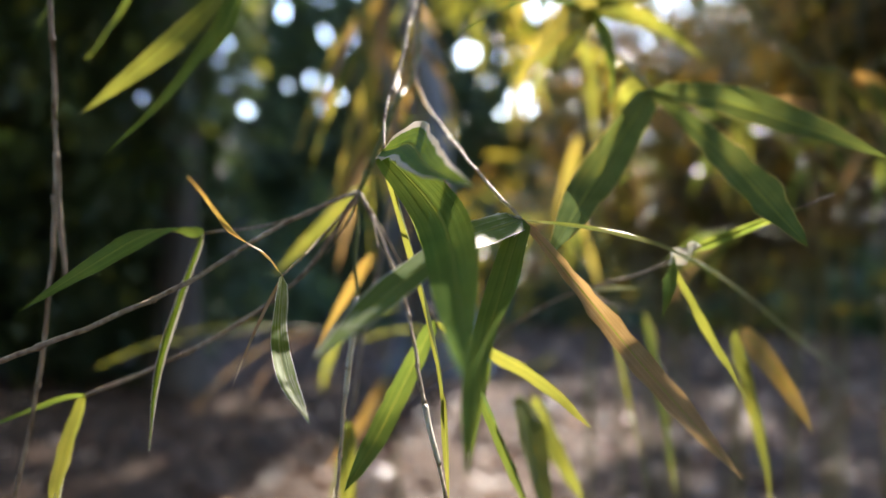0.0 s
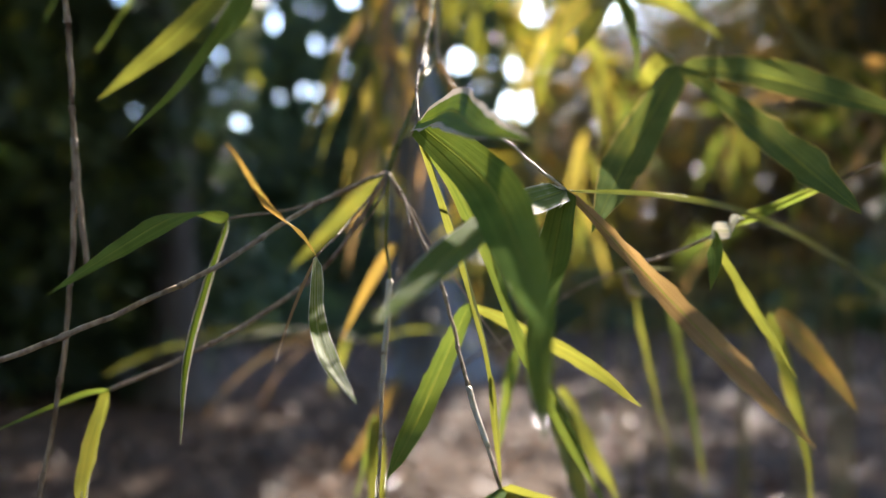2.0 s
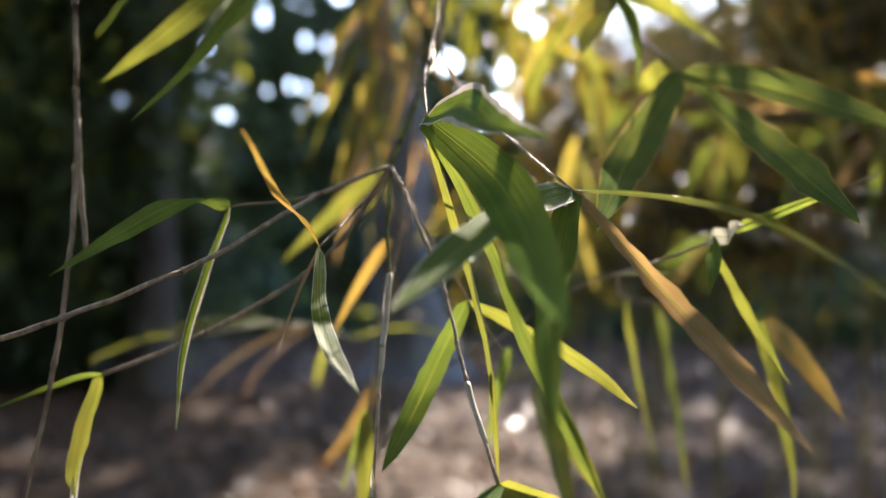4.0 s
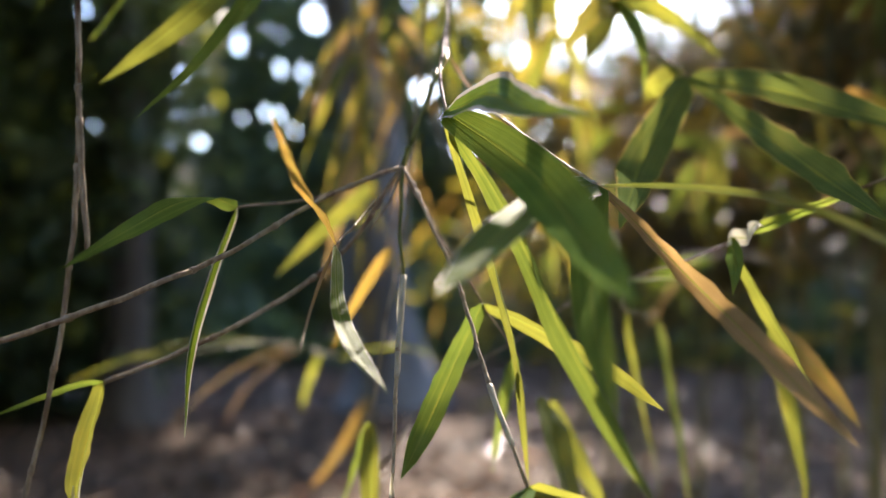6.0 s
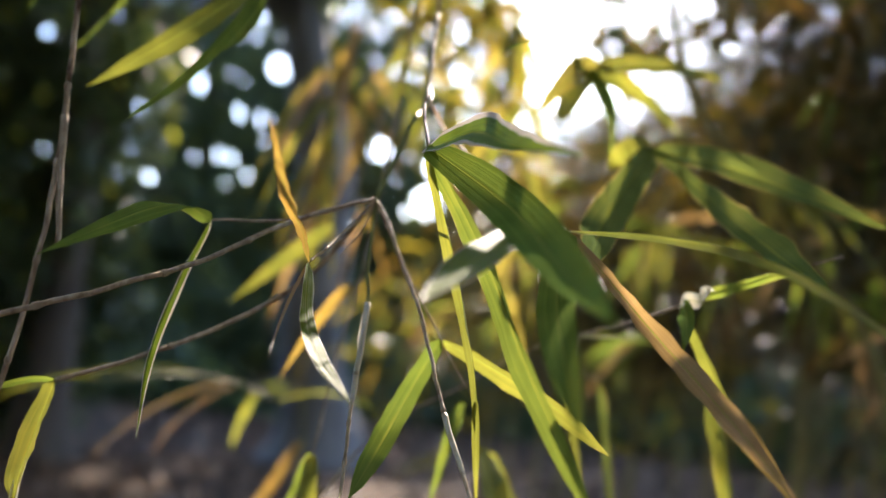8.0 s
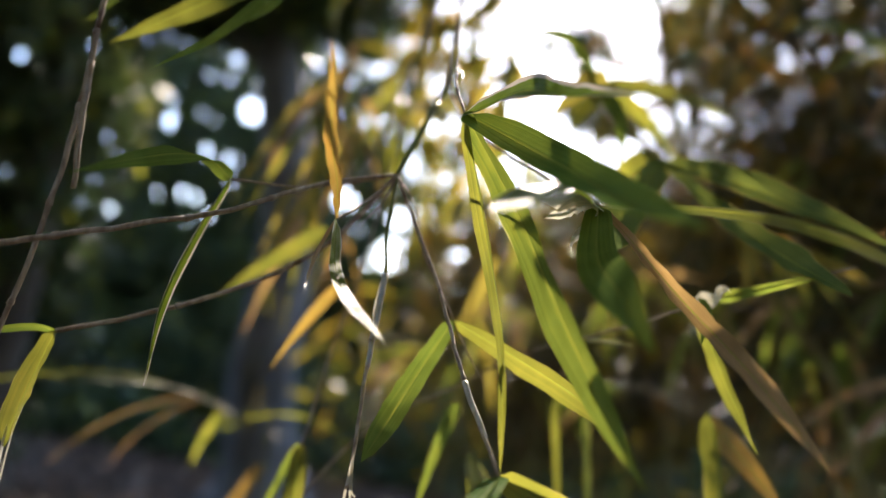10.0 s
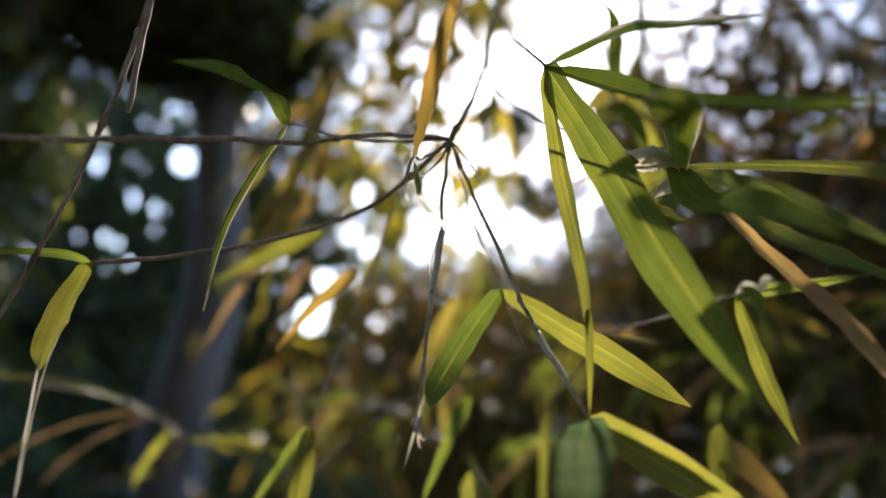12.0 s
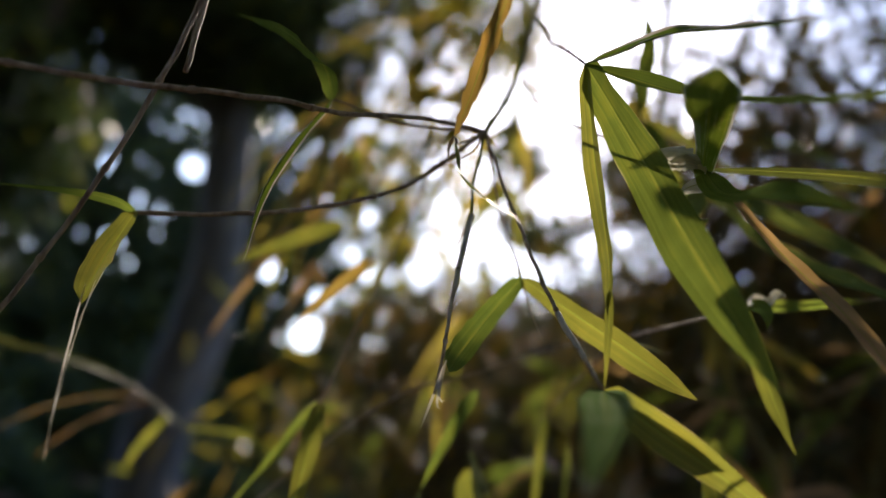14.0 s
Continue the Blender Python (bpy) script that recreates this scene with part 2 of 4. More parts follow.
def ground_material():
    mat, nt, nodes, links, bsdf, out = shader("woodland_soil")
    tex = nodes.new("ShaderNodeTexCoord")
    n1 = nodes.new("ShaderNodeTexNoise")
    n1.inputs["Scale"].default_value, n1.inputs["Detail"].default_value = 16, 8
    links.new(tex.outputs["Object"], n1.inputs["Vector"])
    n2 = nodes.new("ShaderNodeTexNoise")
    n2.inputs["Scale"].default_value, n2.inputs["Detail"].default_value = 0.6, 4
    links.new(tex.outputs["Object"], n2.inputs["Vector"])
    c1 = ramp(nodes, [(0.35, (0.030, 0.018, 0.011)), (0.7, (0.115, 0.072, 0.045))])
    links.new(n1.outputs["Fac"], c1.inputs["Fac"])
    hue = nodes.new("ShaderNodeHueSaturation")
    vary = nodes.new("ShaderNodeMapRange")
    vary.inputs["To Min"].default_value, vary.inputs["To Max"].default_value = 0.55, 1.35
    links.new(n2.outputs["Fac"], vary.inputs["Value"])
    links.new(vary.outputs["Result"], hue.inputs["Value"])
    links.new(c1.outputs["Color"], hue.inputs["Color"])
    links.new(hue.outputs["Color"], bsdf.inputs["Base Color"])
    bsdf.inputs["Roughness"].default_value = 0.95
    bsdf.inputs["Specular IOR Level"].default_value = 0.15
    bump = nodes.new("ShaderNodeBump")
    bump.inputs["Strength"].default_value, bump.inputs["Distance"].default_value = 0.8, 0.03
    links.new(n1.outputs["Fac"], bump.inputs["Height"])
    links.new(bump.outputs["Normal"], bsdf.inputs["Normal"])
    return mat


SOIL = ground_material()

# ---- builders ----
Z0 = 1.2  # height of the first eye over the ground
EYE_MEAN = Vector((-0.055, 0.03, Z0 - 0.05))


def P(x, y, z):
    return Vector((x, y, Z0 + z))


def thing(name, at, label, category, group=""):
    ob = new(name)
    ob.location = at
    ob.empty_display_size = 0.02
    return tagged(ob, label, category, group)


def origin_of(ob):
    o = Vector(ob.location)
    while ob.parent:
        ob = ob.parent
        o += ob.location
    return o


def mesh_part(name, verts, faces, material, parent, label="", uvs=None, smooth=True):
    """One mesh part under its thing; verts in world metres."""
    o = origin_of(parent) if parent else Vector()
    me = bpy.data.meshes.new(name)
    me.from_pydata([tuple(Vector(v) - o) for v in verts], [], faces)
    if uvs is not None:
        layer = me.uv_layers.new(name="UVMap")
        idx = np.empty(len(me.loops), dtype=np.int32)
        me.loops.foreach_get("vertex_index", idx)
        layer.data.foreach_set("uv", np.asarray(uvs, dtype=np.float32)[idx].ravel())
    if smooth:
        me.polygons.foreach_set("use_smooth", [True] * len(me.polygons))
    me.materials.append(material)
    ob = new(name, me)
    if parent:
        ob.parent = parent
    if label:
        ob["label"] = label
    return ob


def smooth_line(pts, per=6):
    """Catmull-Rom through the points."""
    pts = [Vector(p) for p in pts]
    if len(pts) == 2:
        return [pts[0].lerp(pts[1], i / per) for i in range(per + 1)]
    ext = [pts[0] * 2 - pts[1]] + pts + [pts[-1] * 2 - pts[-2]]
    out = []
    for i in range(1, len(ext) - 2):
        a, b, c, d = ext[i - 1:i + 3]
        for k in range(per):
            t = k / per
            out.append(0.5 * (2 * b + (c - a) * t + (2 * a - 5 * b + 4 * c - d) * t * t + (3 * b - a - 3 * c + d) * t ** 3))
    out.append(pts[-1])
    return out


def twig(parent, pts, r0, r1, material=TWIG, name="twig", joints=0.028, sides=8, label="", wobble=0.0006):
    """A jointed bamboo twig: a tapering tube with swollen nodes."""
    line = smooth_line(pts, 8)
    total = sum((b - a).length for a, b in zip(line, line[1:]))
    rng = random.Random(int(total * 1e5))
    verts, faces, run, next_joint = [], [], 0.0, joints * 0.6
    rings = []
    for i, p in enumerate(line):
        if i:
            run += (p - line[i - 1]).length
        f = run / total
        r = r0 + (r1 - r0) * f
        rings.append((p, r))
    # put the swollen nodes in as extra rings
    full = []
    run = 0.0
    for i, (p, r) in enumerate(rings):
        if i:
            q, rq = rings[i - 1]
            seg = (p - q).length
            while joints and run + seg > next_joint and next_joint < total - 0.004:
                f = (next_joint - run) / seg
                d = (p - q).normalized()
                c, rc = q.lerp(p, f), rq + (r - rq) * f
                for off, k in ((-1.6, 1.0), (-0.7, 1.42), (0.0, 1.3), (0.5, 1.5), (1.4, 1.02)):
                    full.append((c + d * off * rc, rc * k))
                next_joint += joints * rng.uniform(0.8, 1.25)
            run += seg
        full.append((p, r))
    for i, (p, r) in enumerate(full):
        a, b = full[max(i - 1, 0)][0], full[min(i + 1, len(full) - 1)][0]
        d = (b - a)
        d = d.normalized() if d.length > 1e-7 else Vector((0, 0, -1))
        u = d.orthogonal().normalized() if i == 0 else (u - d * u.dot(d)).normalized()
        v = d.cross(u)
        jig = Vector((noise.noise(p * 90), noise.noise(p * 90 + Vector((7, 0, 0))), noise.noise(p * 90 + Vector((0, 9, 0))))) * wobble
        for k in range(sides):
            a = 2 * math.pi * k / sides
            verts.append(p + jig + (u * math.cos(a) + v * math.sin(a)) * r)
    n = len(full)
    for i in range(n - 1):
        for k in range(sides):
            k2 = (k + 1) % sides
            faces.append((i * sides + k, i * sides + k2, (i + 1) * sides + k2, (i + 1) * sides + k))
    faces.append(tuple(range(sides))[::-1])
    faces.append(tuple((n - 1) * sides + k for k in range(sides)))
    return mesh_part(name, verts, faces, material, parent, label)


def leaf(parent, base, mid, tip, width, material=GREEN, roll=0.0, twist=0.0, fold=14.0, wave=0.0, full=0.24, label="", rib=True, segs=20, torn=0.0, foot=0.6, settle=1.0):
    """A lance-shaped bamboo blade on a curve through base, mid (one place or a list) and tip. roll turns it about its length away from facing the walk, twist turns it further, up to the share settle of its length."""
    base, tip = Vector(base), Vector(tip)
    if isinstance(mid, list):
        line = smooth_line([base, *mid, tip], 16)
        at = lambda s: line[min(len(line) - 1, round(s * (len(line) - 1)))]
    else:
        ctrl = 2 * Vector(mid) - (base + tip) / 2
        at = lambda s: base * (1 - s) ** 2 + ctrl * 2 * s * (1 - s) + tip * s * s
    verts, uvs, faces, ribs = [], [], [], []
    cols = (-1.0, -0.55, -0.05, 0.05, 0.55, 1.0)
    rng = random.Random(int(abs(base.x * 7e4 + tip.z * 9e4 + tip.x * 5e4)))
    ph = rng.uniform(0, 9)
    for i in range(segs + 1):
        s = (i / segs) ** 1.3
        p = at(s)
        t = (at(min(1.0, s + 0.04)) - at(max(0.0, s - 0.04))).normalized()
        side = t.cross(EYE_MEAN - p).normalized()
        side = Matrix.Rotation(radians(roll + twist * min(s, settle)), 3, t) @ side
        nrm = side.cross(t)
        if s < full:
            f = max(0.1, min(1.0, s / 0.055) ** 0.6 * (foot + (1 - foot) * math.sin(s / full * math.pi / 2)))
        else:
            q = (s - full) / (1 - full)
            f = max(0.0, 1 - q ** 1.9) * (1 - 0.12 * q)
        w = width * 0.5 * max(f, 0.015)
        up = math.sin(radians(fold)) * (1 - 0.5 * s)
        sag = nrm * (wave * width * math.sin(s * 9 + ph) * min(1.0, s * 4))
        for j in cols:
            rag = 1 + torn * noise.noise(Vector((s * 14, j * 3, ph))) * (abs(j) > 0.9)
            edge = nrm * (noise.noise(Vector((s * 7, j * 1.5, ph))) * 0.09 * width * abs(j))
            verts.append(p + sag + edge + side * (j * w * rag * math.cos(radians(fold))) + nrm * (abs(j) * w * up))
            uvs.append(((j + 1) / 2, s))
        ribs.append((p + sag, nrm, side, max(0.12, 1 - s)))
    m = len(cols)
    for i in range(segs):
        for j in range(m - 1):
            if j != 2 or not rib:
                faces.append((i * m + j, i * m + j + 1, (i + 1) * m + j + 1, (i + 1) * m + j))
    ob = mesh_part("leaf", verts, faces, material, parent, label, uvs)
    if rib:
        rv, rf = [], []
        for i, (p, nrm, side, k) in enumerate(ribs):
            a, b = verts[i * m + 2], verts[i * m + 3]
            rv += [a, (a + b) / 2 + nrm * (width * 0.015 * k), b]
        for i in range(len(ribs) - 1):
            for a in range(2):
                rf.append((i * 3 + a, i * 3 + a + 1, i * 3 + 4 + a, i * 3 + 3 + a))
        o = mesh_part("midrib", rv, rf, MIDRIB, parent, "", [(0.5, i / len(ribs)) for i in range(len(ribs)) for _ in range(3)])
        o.parent = ob
    return ob


# the larger gaps of sky in the wood: bearing, height and radius in degrees from the glade
SKY_GAPS = [(-20.4, 12.6, 0.15), (-18.0, 14.2, 0.2), (-13.5, 12.3, 0.2), (-13.4, 10.6, 0.22), (-12.1, 9.8, 0.22), (-12.0, 11.0, 0.18), (-12.0, 7.9, 0.22), (-9.5, 13.5, 0.5),
            (-8.5, 16.0, 0.4), (-7.9, 14.5, 0.25), (-7.3, 12.2, 0.42), (-5.6, 12.1, 0.5), (-8.2, 9.6, 0.42), (-7.2, 9.6, 0.3), (-5.4, 10.8, 0.2), (-5.0, 15.2, 0.8), (1.5, 11.2, 0.55),
            (4.8, 8.4, 0.85), (9.3, 7.0, 0.5), (11.9, 8.2, 0.22), (5.6, 13.8, 0.6), (7.3, 13.1, 0.5), (3.1, 16.1, 0.4), (-0.1, 5.9, 0.2), (-5.5, 18.2, 0.6), (-7.8, 17.6, 0.35), (4.9, 10.6, 0.5),
            (8.6, 9.0, 0.3), (5.5, 5.3, 0.18), (12.4, 6.1, 0.18), (5.7, 18.8, 0.55), (5.9, 16.2, 0.4)]


def wood_gaps():
    """The larger gaps, and faint ones between them."""
    rs = np.random.RandomState(303)
    out = [(a, e, r * (0.8 if a < 0 else 1.0)) for a, e, r in SKY_GAPS]
    for _ in range(260):
        az, el = rs.uniform(-19, 9), rs.uniform(4, 20)
        if el < 8 and az < 0:
            continue
        if all((az - a) ** 2 + (el - e) ** 2 > (0.75 + r) ** 2 for a, e, r in out):
            out.append((az, el, rs.uniform(0.05, 0.12)))
    for k in range(70):
        a, e, _ = SKY_GAPS[rs.randint(len(SKY_GAPS))]
        out.append((a + rs.normal() * 1.1, e + rs.normal() * 0.9, rs.uniform(0.08, 0.24)))
    return np.array(out)


GAPS = wood_gaps()


def outside_gaps(v):
    """True for the points that stand in none of the gaps."""
    q = v - np.array((0.0, 0.0, Z0))
    az = np.degrees(np.arctan2(q[:, 0], q[:, 1]))
    el = np.degrees(np.arctan2(q[:, 2], np.hypot(q[:, 0], q[:, 1])))
    keep = np.ones(len(v), bool)
    for a, e, r in GAPS:
        keep &= (az - a) ** 2 + (el - e) ** 2 > r * r
    return keep


def leaf_cloud(name, centres, sizes, aspect, material, parent, label="", droop=0.0, seed=1, kind="", flat=1.0, gaps=False):
    """Many small folded blades in one mesh, one island each."""
    rs = np.random.RandomState(seed)
    n = len(centres)
    c = np.asarray(centres, dtype=float)
    d = rs.normal(size=(n, 3))
    d[:, 2] -= droop
    d[:, 2] *= flat
    d /= np.linalg.norm(d, axis=1)[:, None]
    s = np.cross(d, rs.normal(size=(n, 3)) * (flat, flat, 1.0))
    s /= np.linalg.norm(s, axis=1)[:, None]
    nn = np.cross(d, s)
    L = np.asarray(sizes)[:, None]
    if gaps:
        keep = outside_gaps(c) & outside_gaps(c + d * L * 0.35) & outside_gaps(c + d * L * 0.68) & outside_gaps(c + d * L)
        c, d, s, nn, L, n = c[keep], d[keep], s[keep], nn[keep], L[keep], int(keep.sum())
    w = L * aspect * 0.5
    v = np.stack([c, c + d * L * 0.35 + s * w + nn * w * 0.3, c + d * L * 0.35 - nn * w * 0.05, c + d * L * 0.35 - s * w + nn * w * 0.3, c + d * L], 1).reshape(-1, 3)
    o = np.array(origin_of(parent)) if parent else np.zeros(3)
    v = v - o
    base = np.arange(n)[:, None] * 5
    tri = np.array([[0, 1, 2], [0, 2, 3], [1, 4, 2], [2, 4, 3]])
    f = (base[:, None, :] + tri[None]).reshape(-1)
    me = bpy.data.meshes.new(name)
    me.vertices.add(n * 5)
    me.vertices.foreach_set("co", v.astype(np.float32).ravel())
    me.loops.add(n * 12)
    me.loops.foreach_set("vertex_index", f.astype(np.int32))
    me.polygons.add(n * 4)
    me.polygons.foreach_set("loop_start", np.arange(0, n * 12, 3, dtype=np.int32))
    me.update(calc_edges=True)
    me.materials.append(material)
    ob = new(name, me)
    if parent:
        ob.parent = parent
    return tagged(ob, label, "", "", kind)


def lobes(rs, spec):
    """Points in a union of ellipsoids (x, y, z, rx, ry, rz, count), gathered in small clusters."""
    out = []
    for x, y, z, rx, ry, rz, count in spec:
        k = max(8, count // 14)
        cl = rs.normal(size=(k, 3))
        cl /= np.linalg.norm(cl, axis=1)[:, None]
        cl *= rs.uniform(0.0, 1.0, size=(k, 1)) ** 0.4
        pick = cl[rs.randint(0, k, count)]
        pts = pick + rs.normal(size=(count, 3)) * 0.05
        out.append(pts * (rx, ry, rz) + (x, y, z))
    return np.concatenate(out)


def tree(name, at, height, r, spec, leaf_len, label, seed, lean=(0, 0), limbs=6, dapples=0, bark=BARK):
    """A trunk with a flared foot, forking limbs and a crown of many leaves."""
    rng = random.Random(seed)
    rs = np.random.RandomState(seed)
    base = Vector((*at, 0))
    ob = thing(name, base, label, "tree")
    top = base + Vector((lean[0], lean[1], height))
    pts = [base + Vector((0, 0, -0.05)), base + Vector((0, 0, 0.25))]
    for k in range(1, 7):
        f = k / 6
        pts.append(base.lerp(top, f) + Vector((rng.uniform(-1, 1), rng.uniform(-1, 1), 0)) * r * 0.5)
    line = smooth_line(pts, 4)
    verts, faces, sides = [], [], 14
    for i, p in enumerate(line):
        h = (p.z - base.z) / height
        rad = r * (1.0 - 0.62 * h) * (1 + 0.7 * math.exp(-max(0, p.z) * 4))
        for k in range(sides):
            a = 2 * math.pi * k / sides
            rr = rad * (1 + 0.1 * noise.noise(Vector((math.cos(a) * 2, math.sin(a) * 2, p.z * 1.5 + seed))))
            verts.append(p + Vector((math.cos(a), math.sin(a), 0)) * rr)
    for i in range(len(line) - 1):
        for k in range(sides):
            k2 = (k + 1) % sides
            faces.append((i * sides + k, i * sides + k2, (i + 1) * sides + k2, (i + 1) * sides + k))
    mesh_part("trunk", verts, faces, bark, ob)
    for k in range(limbs):
        x, y, z, rx, ry, rz, _ = spec[k % len(spec)]
        start = base.lerp(top, rng.uniform(0.45, 0.95))
        end = Vector((x + rng.uniform(-.6, .6) * rx, y + rng.uniform(-.6, .6) * ry, z + rng.uniform(-.5, .5) * rz))
        m = start.lerp(end, 0.5) + Vector((0, 0, 0.3))
        twig(ob, [start, m, end], r * 0.35, r * 0.06, bark, "limb", joints=0, sides=7, wobble=0.03)
    pts = lobes(rs, spec)
    keep = np.ones(len(pts), bool)
    # shafts through which the sun reaches the litter
    foot = pts - np.array(SUN_DIR) * (pts[:, 2:3] / SUN_DIR.z)
    spots = np.random.RandomState(77)
    for _ in range(dapples):
        cx, cy, rad = spots.uniform(-4.5, 4.5), spots.uniform(2.2, 11), spots.uniform(0.08, 0.26)
        keep &= (foot[:, 0] - cx) ** 2 + (foot[:, 1] - cy) ** 2 > rad ** 2
    pts = pts[keep]
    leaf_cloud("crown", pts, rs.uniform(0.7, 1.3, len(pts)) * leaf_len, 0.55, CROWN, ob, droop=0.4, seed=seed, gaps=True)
    return ob


def ang(az, el, d):
    """A place d metres off at a bearing and height angle from the first eye."""
    a, e = radians(az), radians(el)
    return (d * math.sin(a), d * math.cos(a), Z0 + d * math.tan(e))


# ---- ground ----
def build_ground():
    verts, faces = [], []
    xs = np.concatenate([np.linspace(-400, -16, 10), np.linspace(-14, 14, 57), np.linspace(16, 400, 10)])
    ys = np.concatenate([np.linspace(-400, -8, 8), np.linspace(-6, 24, 61), np.linspace(26, 600, 12)])
    for y in ys:
        for x in xs:
            h = 0.05 * noise.noise(Vector((x * 0.5, y * 0.5, 3))) + 0.02 * noise.noise(Vector((x * 2, y * 2, 1)))
            verts.append((x, y, h - 0.02))
    m = len(xs)
    for i in range(len(ys) - 1):
        for j in range(m - 1):
            faces.append((i * m + j, i * m + j + 1, (i + 1) * m + j + 1, (i + 1) * m + j))
    ob = mesh_part("ground", verts, faces, SOIL, None)
    tagged(ob, "brown woodland soil under fallen leaves", "ground", "", "structure")
    rs = np.random.RandomState(5)
    n = 26000
    r = rs.uniform(0, 1, n) ** 0.6 * 15 + 1.0
    a = rs.uniform(-0.62, 0.8, n)
    # a thinner scatter all round the glade
    m = 9000
    r = np.concatenate([r, rs.uniform(0.15, 1, m) ** 0.6 * 8])
    a = np.concatenate([a, rs.uniform(0.8, 2 * math.pi - 0.62, m)])
    n += m
    x, y = r * np.sin(a), r * np.cos(a)
    z = np.array([0.05 * noise.noise(Vector((p * 0.5, q * 0.5, 3))) + 0.02 * noise.noise(Vector((p * 2, q * 2, 1))) for p, q in zip(x, y)]) + rs.uniform(-0.01, 0.02, n)
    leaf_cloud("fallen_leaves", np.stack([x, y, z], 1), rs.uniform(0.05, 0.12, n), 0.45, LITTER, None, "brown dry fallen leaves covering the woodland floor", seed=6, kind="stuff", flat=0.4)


build_ground()

# ---- trees behind ----
tree("tree", (-0.06, 9.0), 7.5, 0.34, [ang(-9, 22.5, 9) + (2.0, 1.1, 0.72, 15000), ang(-5, 30, 9) + (2.8, 1.2, 0.9, 9000)], 0.14, "tall grey-barked tree with a dark green crown", 11, lean=(-0.99, 0))
tree("tree", (-2.25, 8.0), 7.0, 0.20, [ang(-19.5, 9, 9) + (1.35, 1.2, 2.9, 19000)], 0.17, "dark tree with dense low foliage, shade put into its brown bark", 12, bark=SHADE_BROWN_BARK)
tree("tree", (-5.2, 10.0), 7.5, 0.20, [ang(-30, 8, 10) + (2.2, 1.5, 3.4, 16000), ang(-25, 24, 10) + (2.6, 1.5, 1.8, 9000)], 0.18, "dark tree with dense low foliage, shade put into its brown bark", 13, bark=SHADE_BROWN_BARK)
tree("tree", (-2.6, 17.0), 10.0, 0.25, [ang(-5.5, 12, 17) + (2.35, 1.6, 2.9, 30000), ang(-8, 1, 17) + (4.2, 2.0, 1.6, 18000), ang(-6, 6, 17) + (3.4, 1.6, 1.1, 14000), ang(-12.5, 10, 17) + (1.3, 1.2, 2.6, 12000)], 0.17, "distant leafy tree with small gaps of sky between its leaves", 14)
tree("tree", (2.4, 18.0), 9.0, 0.22, [ang(4, 6, 18) + (2.6, 2.0, 2.6, 20000), ang(14, 6, 18) + (3.2, 2.0, 2.9, 26000), ang(4, 16, 18) + (1.7, 1.2, 2.4, 14000), ang(16.5, 18.6, 18) + (0.9, 0.7, 0.45, 2200), ang(14.2, 22.3, 18) + (0.75, 0.6, 0.5, 1500), ang(22.5, 23.5, 18) + (1.2, 0.8, 1.3, 4200)], 0.17, "distant leafy tree with small gaps of sky between its leaves", 15, dapples=320)
tree("tree", (9.5, 16.0), 9.0, 0.22, [ang(24, 7, 17) + (3.5, 2.0, 3.4, 26000), ang(37, 12, 16) + (3.5, 2.0, 5.0, 15000)], 0.17, "distant leafy tree with small gaps of sky between its leaves", 16, dapples=60)


def unseen_canopy():
    """Unseen leaves added behind and above the walk to block sky and bounce light."""
    rs = np.random.RandomState(91)
    pts = []
    while len(pts) < 11000:
        v = rs.normal(size=3)
        v /= np.linalg.norm(v)
        az, el = math.degrees(math.atan2(v[0], v[1])), math.degrees(math.asin(v[2]))
        if el < -8 or (-48 < az < 58 and el < 38):
            continue
        r = rs.uniform(8, 12)
        pts.append((v[0] * r, v[1] * r, max(0.1, 1.2 + v[2] * r)))
    leaf_cloud("unseen_canopy", pts, rs.uniform(0.6, 1.1, len(pts)), 0.6, BOUNCE_LEAVES, None, "unseen canopy added around the clearing to shape the light", seed=92, kind="stuff")


unseen_canopy()


def far_woods():
    rs = np.random.RandomState(21)
    n = 24000
    a = rs.uniform(-0.75, 0.9, n)
    r = rs.uniform(24, 32, n)
    z = rs.uniform(0, 1, n) ** 1.1 * (4.4 + 0.8 * np.sin(a * 11) + 0.5 * np.sin(a * 29))
    pts = np.stack([r * np.sin(a), r * np.cos(a), z], 1)
    leaf_cloud("far_woods", pts, rs.uniform(0.3, 0.6, n), 0.7, FAR_FOLIAGE, None, "green undergrowth of the distant wood, haze put into its pale colour", seed=22, kind="stuff", gaps=True)


def undergrowth():
    rs = np.random.RandomState(31)
    n = 14000
    a = rs.uniform(-0.8, 0.95, n)
    r = rs.uniform(13, 16, n)
    z = rs.uniform(0, 1, n) ** 1.6 * (0.9 + 0.5 * np.sin(a * 17) + 0.3 * np.sin(a * 41 + 1))
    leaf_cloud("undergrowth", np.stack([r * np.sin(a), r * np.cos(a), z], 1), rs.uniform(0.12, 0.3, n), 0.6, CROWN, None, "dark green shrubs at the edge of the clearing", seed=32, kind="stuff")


far_woods()
undergrowth()

